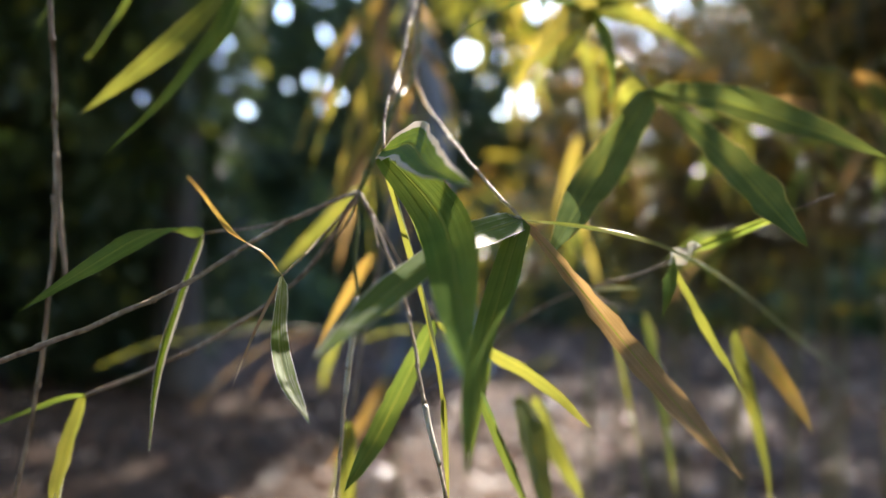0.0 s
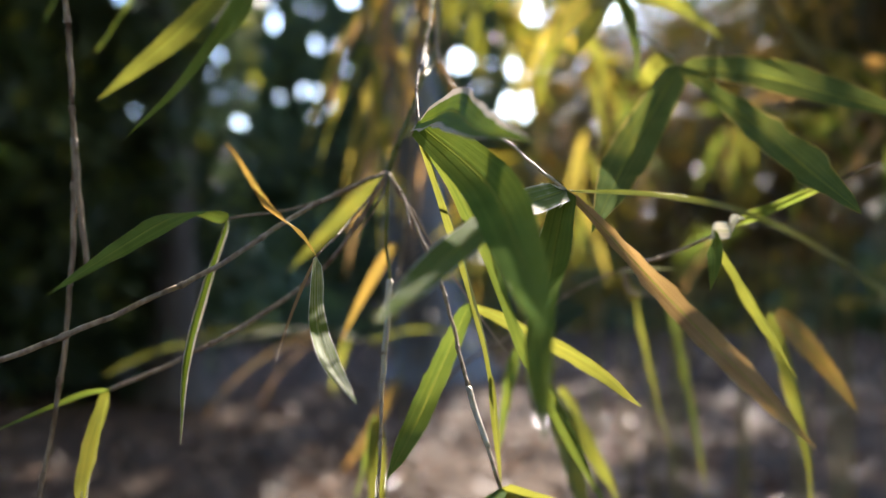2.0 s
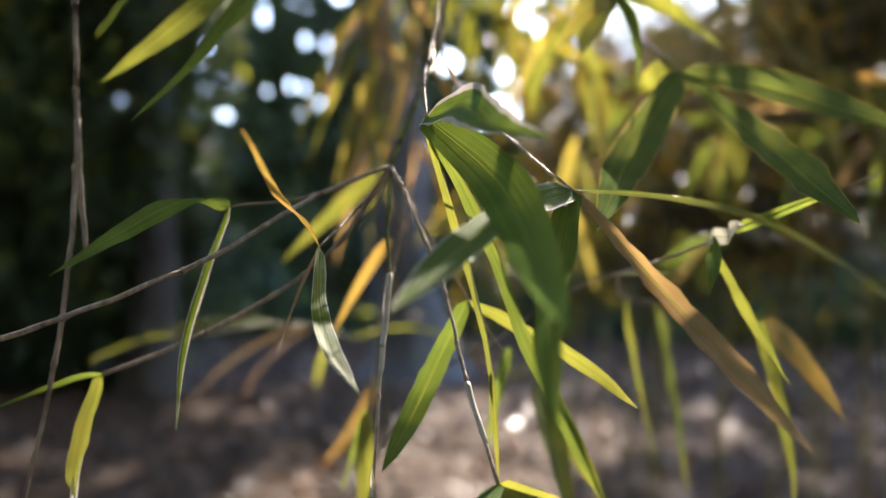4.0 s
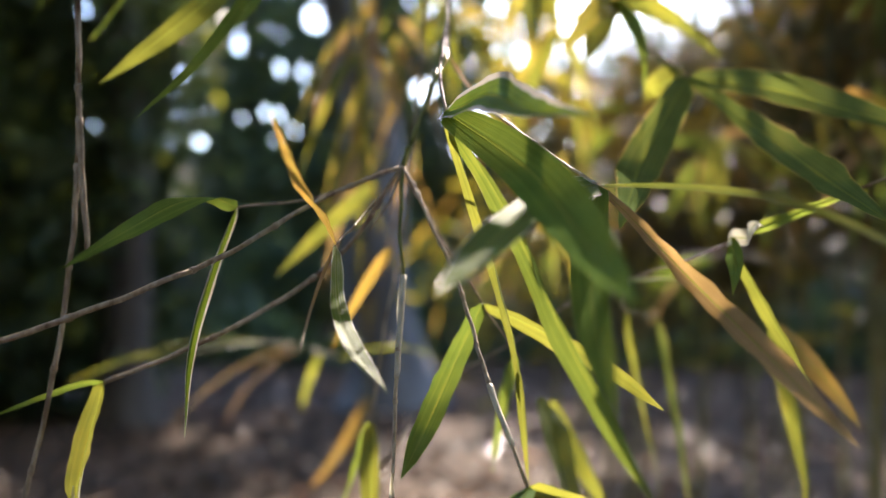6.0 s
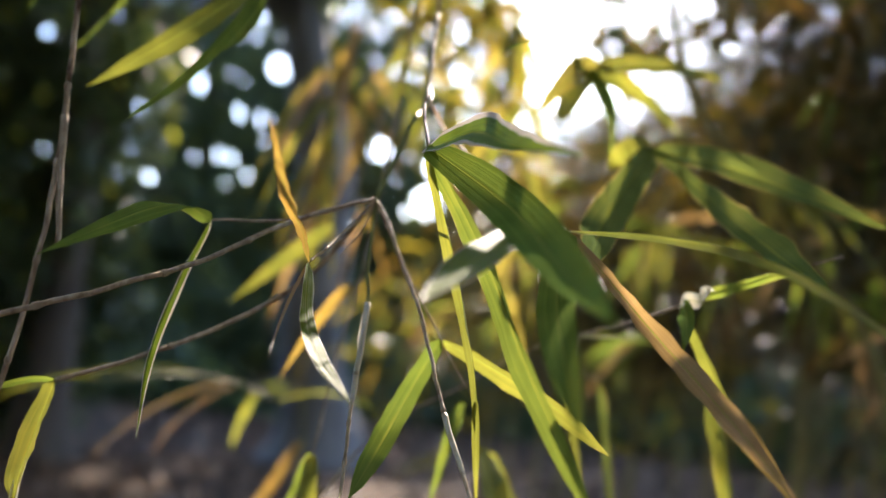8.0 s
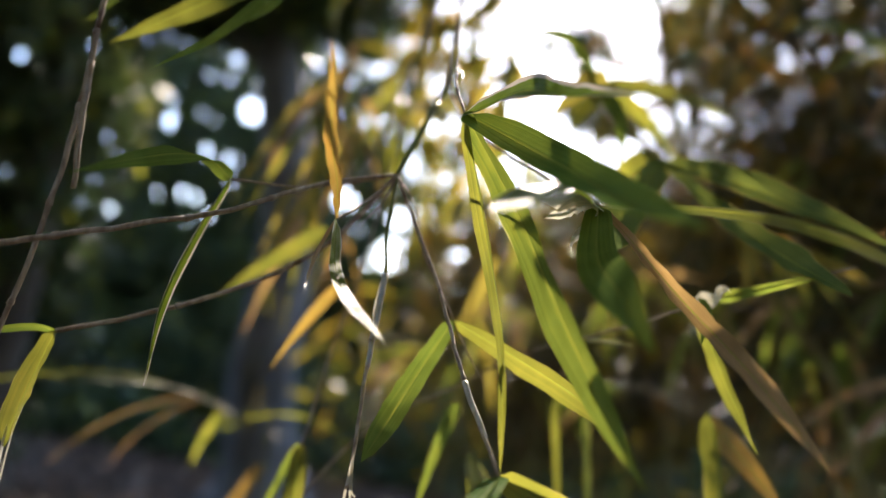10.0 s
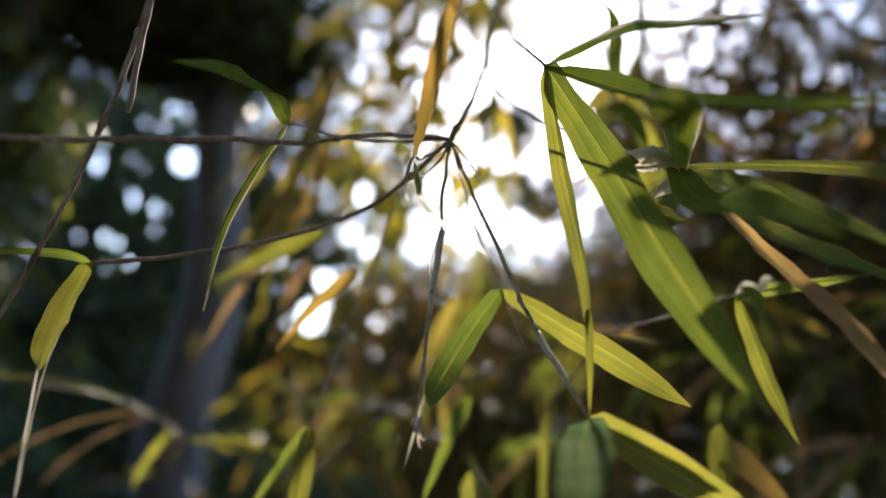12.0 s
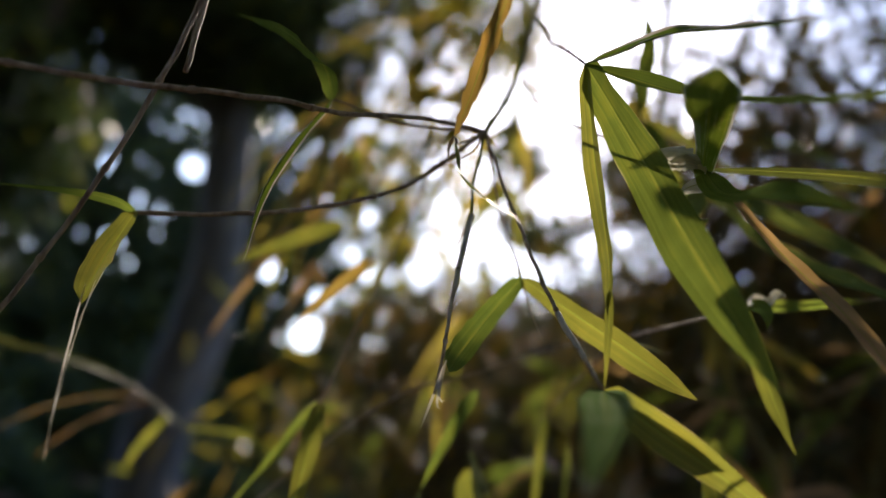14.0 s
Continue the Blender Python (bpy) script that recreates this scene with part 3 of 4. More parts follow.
# ---- bamboo thicket ----
def bamboo_plant(at, height, bend, leaves, seed, material, label, r=0.012):
    """A leaning culm with side twigs and hanging leaves."""
    rng = random.Random(seed)
    rs = np.random.RandomState(seed)
    base = Vector((*at, 0))
    ob = thing("bamboo_plant", base, label, "bamboo", "thicket")
    b = Vector(bend)
    pts = [base, base + Vector((b.x * 0.1, b.y * 0.1, height * 0.4)), base + Vector((b.x * 0.45, b.y * 0.45, height * 0.75)), base + Vector((b.x, b.y, height * 0.98))]
    twig(ob, pts, r, r * 0.3, CULM, "culm", joints=0.28, sides=10, wobble=0.004)
    line = smooth_line(pts, 10)
    centres = []
    for k in range(14):
        f = rng.uniform(0.55, 1.0)
        p = line[min(len(line) - 1, int(f * len(line)))]
        a = rng.uniform(0, 6.3)
        ln = rng.uniform(0.25, 0.6)
        q = p + Vector((math.cos(a) * ln, math.sin(a) * ln, rng.uniform(0.0, 0.2)))
        e = q + Vector((math.cos(a) * ln * 0.4, math.sin(a) * ln * 0.4, -0.15))
        twig(ob, [p, q, e], r * 0.25, r * 0.1, CULM, "twig", joints=0.1, sides=5, wobble=0.003)
        l2 = smooth_line([p, q, e], 8)
        for _ in range(leaves // 14):
            c = l2[rng.randrange(3, len(l2))]
            centres.append(c + Vector((rng.gauss(0, 0.09), rng.gauss(0, 0.09), rng.gauss(-0.03, 0.08))))
    leaf_cloud("foliage", [tuple(c) for c in centres], rs.uniform(0.08, 0.17, len(centres)), 0.13, material, ob, droop=0.8, seed=seed)
    return ob


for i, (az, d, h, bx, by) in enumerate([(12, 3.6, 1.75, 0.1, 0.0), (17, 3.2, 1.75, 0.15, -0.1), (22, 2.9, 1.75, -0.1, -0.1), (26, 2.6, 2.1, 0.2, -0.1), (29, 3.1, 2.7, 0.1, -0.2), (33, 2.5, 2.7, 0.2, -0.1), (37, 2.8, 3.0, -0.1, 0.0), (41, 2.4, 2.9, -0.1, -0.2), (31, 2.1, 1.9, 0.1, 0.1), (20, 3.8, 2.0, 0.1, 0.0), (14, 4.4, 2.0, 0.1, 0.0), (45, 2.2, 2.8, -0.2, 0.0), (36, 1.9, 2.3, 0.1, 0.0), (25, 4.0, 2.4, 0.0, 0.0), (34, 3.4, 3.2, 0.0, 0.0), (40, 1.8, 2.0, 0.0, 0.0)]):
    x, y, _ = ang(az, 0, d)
    bamboo_plant((x, y), h, (bx, by, 0), 1400 if h < 2.2 else 560, 40 + i, SHADE_TONED_FOLIAGE, "olive and brown bamboo in a dense thicket, shade put into its leaf colour")


for i, (az, d, h, bx, by) in enumerate([(22.5, 3.0, 2.4, 0.15, 0.0), (26.0, 2.7, 2.4, 0.1, -0.1), (30, 2.9, 2.6, 0.1, 0.0), (34.5, 2.6, 2.5, 0.1, 0.0)]):
    x, y, _ = ang(az, 0, d)
    bamboo_plant((x, y), h, (bx, by, 0), 420, 180 + i, OLIVE_FOLIAGE, "tall bamboo with olive and ochre leaves against the sky")


for i, (az, d, h, bx, by) in enumerate([(8.5, 3.4, 1.40, 0.1, 0.0), (10.5, 4.0, 1.6, 0.0, -0.1), (13.0, 3.3, 1.5, 0.1, 0.0)]):
    x, y, _ = ang(az, 0, d)
    bamboo_plant((x, y), h, (bx, by, 0), 200, 140 + i, YELLOW_FOLIAGE, "young bamboo with thin yellow-green foliage")


def hanging(at, drop, spread, leaves, seed, material, label, length=(0.07, 0.13), broad=(0.009, 0.014)):
    """A thin twig that hangs from above, with long leaves, out of focus behind the main spray."""
    rng = random.Random(seed)
    top = hang_point(OVER_FAR, at[0])
    foot = Vector(at)
    ob = thing("bamboo_branch", top, label, "bamboo", "hanging branches")
    pts = [foot, foot + Vector((spread[0] * 0.3, spread[1] * 0.3, -drop * 0.4)), foot + Vector((spread[0], spread[1], -drop))]
    twig(ob, [top, top.lerp(foot, 0.5) + Vector((0, 0, 0.06))] + pts, 0.0024, 0.0008, CULM, "twig", joints=0.07, sides=6, wobble=0.001)
    line = smooth_line(pts, 12)
    for k in range(leaves):
        p = line[rng.randrange(2, len(line))]
        ln = rng.uniform(*length)
        a = rng.uniform(0, 6.3)
        d = Vector((math.cos(a) * 0.4, math.sin(a) * 0.3, -rng.uniform(0.6, 1.0))).normalized()
        leaf(ob, p, p + d * ln * 0.5 + Vector((0, 0, 0.008)), p + d * ln + Vector((0, 0, -0.015)), rng.uniform(*broad), material[rng.randrange(len(material))], roll=rng.uniform(-50, 50), rib=False, segs=8)
    return ob


def arching_culm(pts, r, label):
    ob = thing("bamboo_culm", pts[0], label, "bamboo", "arching culms")
    twig(ob, pts, r, r * 0.45, CULM, "culm", joints=0.16, sides=10, wobble=0.002)
    return smooth_line(pts, 24)


def hang_point(line, x):
    """The place on an overhead culm over x."""
    return min(line[len(line) // 2:], key=lambda p: abs(p.x - x)).copy()


OVER = arching_culm([Vector((0.72, 0.98, 0.0)), Vector((0.64, 0.92, 0.65)), Vector(ang(29, -2, 1.02)), Vector(ang(24.5, 5.4, 0.98)), Vector(ang(17.6, 13.7, 0.92)), Vector(ang(13, 26, 0.80)), P(0.06, 0.56, 0.46), P(-0.10, 0.49, 0.47), P(-0.27, 0.45, 0.42)], 0.0066, "thin arching bamboo culm over the hanging sprays")
OVER_FAR = arching_culm([Vector((1.25, 1.9, 0.0)), Vector((1.15, 1.85, 1.2)), Vector((0.85, 1.75, 2.3)), Vector((0.4, 1.65, 2.75)), Vector((-0.1, 1.6, 2.8)), Vector((-0.6, 1.55, 2.55))], 0.008, "arching bamboo culm bending over the clearing")

for side_az, far, high, lean_x, thick in [(36.5, 2.6, 3.6, -0.16, 0.022), (31.0, 3.0, 3.4, -0.25, 0.010), (27.5, 3.4, 3.2, 0.22, 0.009), (39.5, 2.3, 3.4, 0.12, 0.011)]:
    foot_x, foot_y, _ = ang(side_az, 0, far)
    arching_culm([Vector((foot_x, foot_y, -0.02)), Vector((foot_x + lean_x * 0.15, foot_y, high * 0.4)), Vector((foot_x + lean_x * 0.5, foot_y, high * 0.75)), Vector((foot_x + lean_x, foot_y, high))], thick, "tall upright bamboo culm in the shaded thicket")

over_leaves = thing("bamboo_branch", Vector(ang(22, 8.5, 0.97)), "short bamboo side twig with narrow yellow leaves", "bamboo", "hanging branches")
side_line = [Vector(ang(20.8, 10.0, 0.955)), Vector(ang(22.0, 9.6, 0.93)), Vector(ang(24.5, 8.6, 0.90))]
twig(over_leaves, side_line, 0.0016, 0.0008, CULM, "twig", joints=0.03, sides=6, wobble=0.0006)
for k, (f, dx, dz, m) in enumerate([(0.2, 0.01, -0.075, YELLOW), (0.4, 0.035, -0.05, YELLOWGREEN), (0.55, -0.012, -0.08, YELLOW), (0.75, 0.05, -0.03, ORANGE), (0.9, 0.02, -0.07, YELLOWGREEN), (1.0, 0.06, -0.02, YELLOW), (0.1, 0.05, -0.085, YELLOW), (0.3, 0.085, -0.075, YELLOWGREEN), (0.6, 0.06, -0.10, YELLOW), (0.95, 0.075, -0.09, YELLOWGREEN)]):
    b = smooth_line(side_line, 10)[int(f * 20)]
    leaf(over_leaves, b, b + Vector((dx * 0.5, -0.01, dz * 0.4)), b + Vector((dx, -0.02, dz)), 0.012, m, roll=-50 + 18 * k, rib=False, segs=10)


def hanging_cloud(x, drop, spread, count, seed, material, label, wide=0.07):
    """A long thin twig from the far culm with a cloud of hanging leaves."""
    rng = random.Random(seed)
    rs = np.random.RandomState(seed)
    top = hang_point(OVER_FAR, x)
    ob = thing("bamboo_branch", top, label, "bamboo", "hanging branches")
    pts = [top, top + Vector((spread[0] * 0.3, spread[1] * 0.3, -drop * 0.4)), top + Vector((spread[0], spread[1], -drop))]
    twig(ob, pts, 0.003, 0.001, CULM, "twig", joints=0.09, sides=6, wobble=0.002)
    line = smooth_line(pts, 16)
    cs = []
    for _ in range(count):
        c = line[rng.randrange(4, len(line))]
        cs.append(tuple(c + Vector((rng.gauss(0, wide), rng.gauss(0, wide), rng.gauss(0, 0.05)))))
    leaf_cloud("foliage", cs, rs.uniform(0.08, 0.16, count), 0.14, material, ob, droop=1.3, seed=seed)
    return ob


GOLD = [YELLOW, YELLOWGREEN, TAN, ORANGE]
hanging(ang(-5.0, 16, 0.85), 0.17, (0.01, 0.0), 11, 71, GOLD, "thin hanging bamboo twig with yellow and orange leaves", broad=(0.006, 0.0095))
hanging(ang(-3.2, 18, 0.92), 0.22, (-0.02, 0.0), 12, 72, GOLD, "thin hanging bamboo twig with yellow and orange leaves", broad=(0.006, 0.0095))
hanging(ang(-1.8, 16, 1.05), 0.20, (0.01, 0.0), 10, 75, GOLD, "thin hanging bamboo twig with yellow and orange leaves", broad=(0.006, 0.0095))
hanging(ang(6.0, 20, 0.9), 0.16, (0.03, 0.0), 8, 73, [YELLOW, YELLOWGREEN], "thin hanging bamboo twig with sunlit yellow leaves")
hanging(ang(8.5, 10, 1.1), 0.16, (-0.02, 0.0), 6, 76, [YELLOW, YELLOWGREEN, YELLOWGREEN], "thin hanging bamboo twig with sunlit yellow leaves")
for k, (x, drop, sx) in enumerate([(0.0, 1.2, 0.03), (0.06, 1.1, 0.02), (0.12, 1.15, 0.0), (0.17, 1.1, 0.0), (0.15, 1.3, 0.02), (0.22, 0.9, 0.0), (0.09, 1.3, 0.02)]):
    hanging_cloud(x, drop, (sx, 0.05), 120, 80 + k, YELLOW_FOLIAGE, "hanging bamboo twig with brown and yellow leaves", 0.05)


def leafy_shoot(az, d, top_el, low_el, leaves, seed, mats, label, r=0.003):
    """A thin leafy bamboo shoot from the ground, its crown of long single leaves near the top."""
    rng = random.Random(seed)
    x, y, zt = ang(az, top_el, d)
    zl = ang(az, low_el, d)[2]
    base = Vector((x + rng.uniform(-0.05, 0.05), y + rng.uniform(-0.05, 0.05), 0))
    ob = thing("bamboo_shoot", base, label, "bamboo", "leafy shoots")
    top = Vector((x, y, zt))
    bend = Vector((rng.uniform(-0.08, 0.08), rng.uniform(-0.05, 0.05), 0))
    pts = [base + Vector((0, 0, -0.01)), base.lerp(top, 0.5) + bend * 0.3, base.lerp(top, 0.85), top + bend]
    twig(ob, pts, r, r * 0.35, CULM, "culm", joints=0.13, sides=8, wobble=0.002)
    line = [p for p in smooth_line(pts, 14) if p.z > zl]
    for k in range(leaves // 4):
        p = rng.choice(line)
        a = rng.uniform(0, 6.3)
        e = p + Vector((math.cos(a), math.sin(a) * 0.7, rng.uniform(-0.1, 0.35))) * rng.uniform(0.06, 0.2)
        twig(ob, [p, p.lerp(e, 0.5) + Vector((0, 0, 0.01)), e], 0.0011, 0.0006, CULM, "twig", joints=0.05, sides=5, wobble=0.001)
        for _ in range(4):
            ln = rng.uniform(0.08, 0.15)
            b = p.lerp(e, rng.uniform(0.6, 1.0))
            dr = Vector((math.cos(a) + rng.gauss(0, 0.5), (math.sin(a) + rng.gauss(0, 0.5)) * 0.6, rng.uniform(-1.6, 0.05))).normalized()
            leaf(ob, b, b + dr * ln * 0.5 + Vector((0, 0, 0.006)), b + dr * ln - Vector((0, 0, 0.012)), rng.uniform(0.008, 0.013), rng.choice(mats), roll=rng.uniform(-60, 60), rib=False, segs=8)
    return ob


for k, (az, d, te, le) in enumerate([(25, 1.3, 8, -1), (21, 1.4, 9, -1), (17, 1.6, 9, -1), (34, 1.3, 24, 4), (13, 1.7, 8, 0), (38, 1.1, 22, 0), (26, 1.7, 14, 0), (9, 1.9, 8, 1), (36, 1.7, 30, 12)]):
    leafy_shoot(az, d, te, le, 16, 120 + k, [YELLOWGREEN, GREEN, GREEN, TAN], "slender leafy bamboo shoot with green and yellowing leaves")

for k, (az, d, te, le) in enumerate([(-26, 3.2, 6, -5)]):
    leafy_shoot(az, d, te, le, 8, 160 + k, [GREEN], "slender bamboo shoot with green leaves before dark trees")

# ---- the main spray ----
spray = thing("bamboo_spray", P(-0.0115, 0.45, 0.13), "hanging bamboo spray with green and dry leaves on thin twigs", "bamboo")
A, I, B, G, D = P(-0.0328, 0.3716, 0.0224), P(-0.0201, 0.3142, 0.0325), P(0.0243, 0.3042, 0.0096), P(-0.0533, 0.3159, -0.0084), P(-0.0907, 0.3604, 0.006)
F, J, M, N, O = P(-0.1372, 0.3668, -0.0555), P(-0.0038, 0.3675, -0.0274), P(-0.0324, 0.3520, -0.0187), P(0.0866, 0.3675, -0.0048), P(0.0964, 0.4464, 0.0727)
S, R, K, C = P(-0.0697, 0.371, -0.022), P(-0.1110, 0.3096, -0.0230), P(0.0479, 0.3168, -0.0587), P(-0.1230, 0.2772, -0.0175)
FK, TOP = P(-0.0130, 0.440, 0.085), P(-0.0115, 0.450, 0.125)
# the stem forks high up into three thin twigs
twig(spray, [hang_point(OVER, -0.03), P(-0.018, 0.46, 0.25), TOP], 0.0011, 0.0010, TWIG, "stem", 0.03)
twig(spray, [TOP, FK, P(-0.0227, 0.3990, 0.0541), A], 0.0010, 0.0010, TWIG_GREEN, "twig", 0.028)
twig(spray, [TOP, P(-0.0154, 0.4004, 0.0892), P(-0.0178, 0.3728, 0.0688), P(-0.0207, 0.3430, 0.0515), I], 0.0006, 0.0005, TWIG, "twig", 0.02)
twig(spray, [TOP, P(-0.0130, 0.425, 0.0775), P(-0.0010, 0.389, 0.0490), P(0.0120, 0.345, 0.0275), B], 0.0007, 0.0005, TWIG, "twig", 0.03)
for k, (u, v) in enumerate([(P(-0.0172, 0.3740, 0.0705), P(-0.0196, 0.3440, 0.0520)), (P(-0.0125, 0.418, 0.0735), P(-0.0050, 0.392, 0.0545))]):
    leaf(spray, u, u.lerp(v, 0.5) + Vector((0.0012 - 0.002 * k, -0.001, 0)), v, 0.0012, TAN, roll=-45 + 60 * k, wave=0.3, full=0.4, rib=False, segs=10, label="papery dry sheath at a twig joint")
twig(spray, [A, P(-0.06, 0.352, 0.009), P(-0.085, 0.330, -0.009), R, P(-0.152, 0.303, -0.0385), P(-0.20, 0.298, -0.051)], 0.0008, 0.0009, TWIG, "twig", 0.04)
twig(spray, [A, P(-0.062, 0.366, 0.0105), D], 0.0006, 0.0004, TWIG, "twig", 0.05)
twig(spray, [A, P(-0.05, 0.373, -0.004), S, P(-0.10, 0.369, -0.040), F], 0.0009, 0.0008, TWIG, "twig", 0.035)
twig(spray, [A, P(-0.045, 0.348, 0.004), G], 0.0005, 0.0004, TWIG, "twig", 0.03)
twig(spray, [A, P(-0.0335, 0.362, 0.002), M], 0.0007, 0.0006, TWIG_GREEN, "twig", 0.03)
MT = P(-0.0358, 0.3084, -0.0860)
twig(spray, [M, P(-0.0345, 0.332, -0.050), MT], 0.0008, 0.0005, TWIG, "twig", 0.016)
twig(spray, [M + Vector((0, 0, 0.0012)), M.lerp(P(-0.0345, 0.332, -0.050), 0.5), P(-0.0345, 0.332, -0.050)], 0.00115, 0.0009, SHEATH, "sheath", 0.0)
leaf(spray, M, M + Vector((-0.0018, -0.002, -0.008)), M + Vector((-0.0012, -0.006, -0.018)), 0.0014, BLEACHED, roll=-40, wave=0.3, rib=False, segs=8)
ZN, QN = P(0.0010, 0.2803, -0.0742), P(-0.0069, 0.3110, -0.0505)
twig(spray, [QN, QN.lerp(ZN, 0.3), QN.lerp(ZN, 0.62)], 0.0010, 0.0008, SHEATH, "sheath", 0.0)
twig(spray, [A, P(-0.024, 0.363, 0.004), P(-0.0135, 0.343, -0.022), QN, ZN], 0.0007, 0.0006, TWIG, "twig", 0.02)
twig(spray, [A, P(-0.018, 0.373, -0.004), J], 0.0004, 0.0004, TWIG, "twig", 0.03)
twig(spray, [J, P(0.002, 0.368, -0.036), P(0.010, 0.366, -0.047)], 0.0004, 0.0002, TWIG, "twig", 0.02)
twig(spray, [A, P(-0.036, 0.365, 0.012), P(-0.044, 0.355, -0.002)], 0.0005, 0.0002, TWIG, "twig", 0.02)
twig(spray, [A, P(-0.027, 0.36, 0.012), P(-0.024, 0.345, 0.0)], 0.0004, 0.0002, TWIG, "twig", 0.02)
for k, (dx, dz) in enumerate([(-0.0016, -0.011), (0.0022, -0.004), (0.0030, -0.001)]):
    leaf(spray, MT + Vector((0, 0, 0.010)), MT + Vector((dx * 0.4, 0, dz * 0.3)), MT + Vector((dx, -0.002, dz)), 0.0009, BLEACHED, roll=20 * k, rib=False, segs=6, label="dry bristle of a twig tip")
# leaves of the left twigs
leaf(spray, D, [P(-0.0965, 0.345, 0.0078), P(-0.1034, 0.3290, 0.0052), P(-0.1115, 0.3010, -0.0050)], C, 0.0074, GREEN, roll=15, twist=-300, settle=0.58, wave=0.05, torn=0.1, full=0.5, segs=30)
leaf(spray, D, [P(-0.0978, 0.3506, -0.0196), P(-0.1008, 0.3357, -0.0434)], P(-0.0990, 0.3206, -0.0673), 0.0042, EDGED, roll=-46, twist=12, fold=26, full=0.45)
leaf(spray, G, [P(-0.0560, 0.2960, -0.0004), P(-0.0598, 0.2700, 0.0066)], P(-0.0640, 0.2400, 0.0185), 0.0056, ORANGE, roll=-60, twist=24, wave=0.08, torn=0.6, full=0.5, foot=0.4, segs=28, label="dry orange curled leaf")
leaf(spray, G, [P(-0.0517, 0.2993, -0.0247), P(-0.0463, 0.2802, -0.0368)], P(-0.0369, 0.2612, -0.0466), 0.0068, SHEEN_STREAKED, roll=-53, wave=0.03, full=0.6, label="curled green leaf with sheen put into pale streaks")
leaf(spray, G, P(-0.0575, 0.292, -0.024), P(-0.0590, 0.2652, -0.0384), 0.0011, TAN, rib=False)
leaf(spray, F, [P(-0.1430, 0.3620, -0.0553), P(-0.1540, 0.3520, -0.0590)], P(-0.1760, 0.3400, -0.0685), 0.0040, GREEN, roll=-56, twist=10, full=0.4)
leaf(spray, F, [P(-0.1385, 0.3560, -0.0720), P(-0.1382, 0.3440, -0.0850)], P(-0.1374, 0.3380, -0.0925), 0.0112, YELLOWGREEN, roll=50, fold=30, full=0.5, torn=0.15)
for k, (dx, w, tip_at) in enumerate([(-0.0012, 0.0030, P(-0.1262, 0.3040, -0.1350)), (0.0010, 0.0024, P(-0.1300, 0.3160, -0.1220)), (0.0022, 0.0014, P(-0.1340, 0.3260, -0.1080))]):
    u = P(-0.1380 + dx, 0.3420, -0.0865 + 0.003 * k)
    leaf(spray, u, u.lerp(tip_at, 0.5) + Vector((-0.0008, 0, 0)), tip_at, w, BLEACHED, roll=-66 - 12 * k, fold=12, full=0.2, rib=False, label="bleached rolled leaf end")
# the cluster of long blades
leaf(spray, I, [P(-0.0016, 0.2675, 0.0099), P(0.0031, 0.2165, -0.0104)], P(0.0038, 0.1740, -0.0235), 0.0150, GREEN, roll=-42, fold=12, full=0.4)
leaf(spray, I, [P(-0.0035, 0.2916, -0.0004), P(0.0085, 0.2640, -0.0345)], P(0.0234, 0.2351, -0.0700), 0.0190, GREEN, roll=65, fold=12, full=0.6)
leaf(spray, I, [P(-0.0091, 0.3069, -0.0040), P(-0.0020, 0.2955, -0.0330)], P(-0.0002, 0.2880, -0.0530), 0.0088, YELLOWGREEN, roll=60, twist=12, fold=22, full=0.4)
leaf(spray, P(-0.0004, 0.2915, -0.0440), P(0.0002, 0.2850, -0.0590), ZN, 0.0028, YELLOWGREEN, roll=20, fold=30, full=0.3)
leaf(spray, I, [P(-0.0098, 0.2826, 0.0307), P(-0.0049, 0.2506, 0.0229)], P(0.0068, 0.2190, 0.0140), 0.0148, EDGED, roll=-66, wave=0.08, full=0.35, torn=0.2, label="green leaf with a pale dry rim")
# the dry cluster on the right twig
leaf(spray, B, [P(0.0412, 0.2845, -0.0128), P(0.0571, 0.2643, -0.0353)], P(0.0767, 0.2493, -0.0589), 0.0070, TAN, roll=-34, twist=6, full=0.66, foot=0.25, label="dry tan leaf with a torn rim", torn=0.35, wave=0.12)
leaf(spray, B, [P(0.0060, 0.2693, 0.0032), P(-0.0114, 0.2352, -0.0081)], P(-0.0273, 0.2014, -0.0215), 0.0135, SHEEN_STREAKED, roll=68, fold=4, wave=0.02, full=0.72, label="green leaf with sheen put into pale streaks")
leaf(spray, B, [P(0.0150, 0.2687, -0.0130), P(0.0080, 0.2285, -0.0275)], P(0.0042, 0.1910, -0.0440), 0.0118, GREEN, roll=10, fold=6, full=0.5)
leaf(spray, B, [P(0.0460, 0.2684, 0.0060), P(0.0644, 0.2323, -0.0048)], P(0.0819, 0.1996, -0.0245), 0.0060, SHEEN_GREEN, roll=60, full=0.6, foot=0.3, wave=0.08, torn=0.15, label="narrow green leaf, silvery sheen put into its colour")
for k, (tip, w) in enumerate([(P(0.0045, 0.2960, 0.0050), 0.0058), (P(0.0065, 0.2970, 0.0005), 0.0048), (P(0.0100, 0.3000, 0.0075), 0.0026)]):
    leaf(spray, B, B.lerp(tip, 0.5) + Vector((0, -0.001, 0.0012)), tip, w, BLEACHED, roll=-30 + 12 * k, wave=0.2, full=0.62, rib=False, segs=14, torn=0.6, label="torn bleached dead leaf")
leaf(spray, B, P(0.0215, 0.300, 0.0035), P(0.0155, 0.294, -0.0085), 0.0068, BLEACHED, roll=-55, wave=0.35, full=0.5, torn=0.3, label="crumpled pale dead leaf")
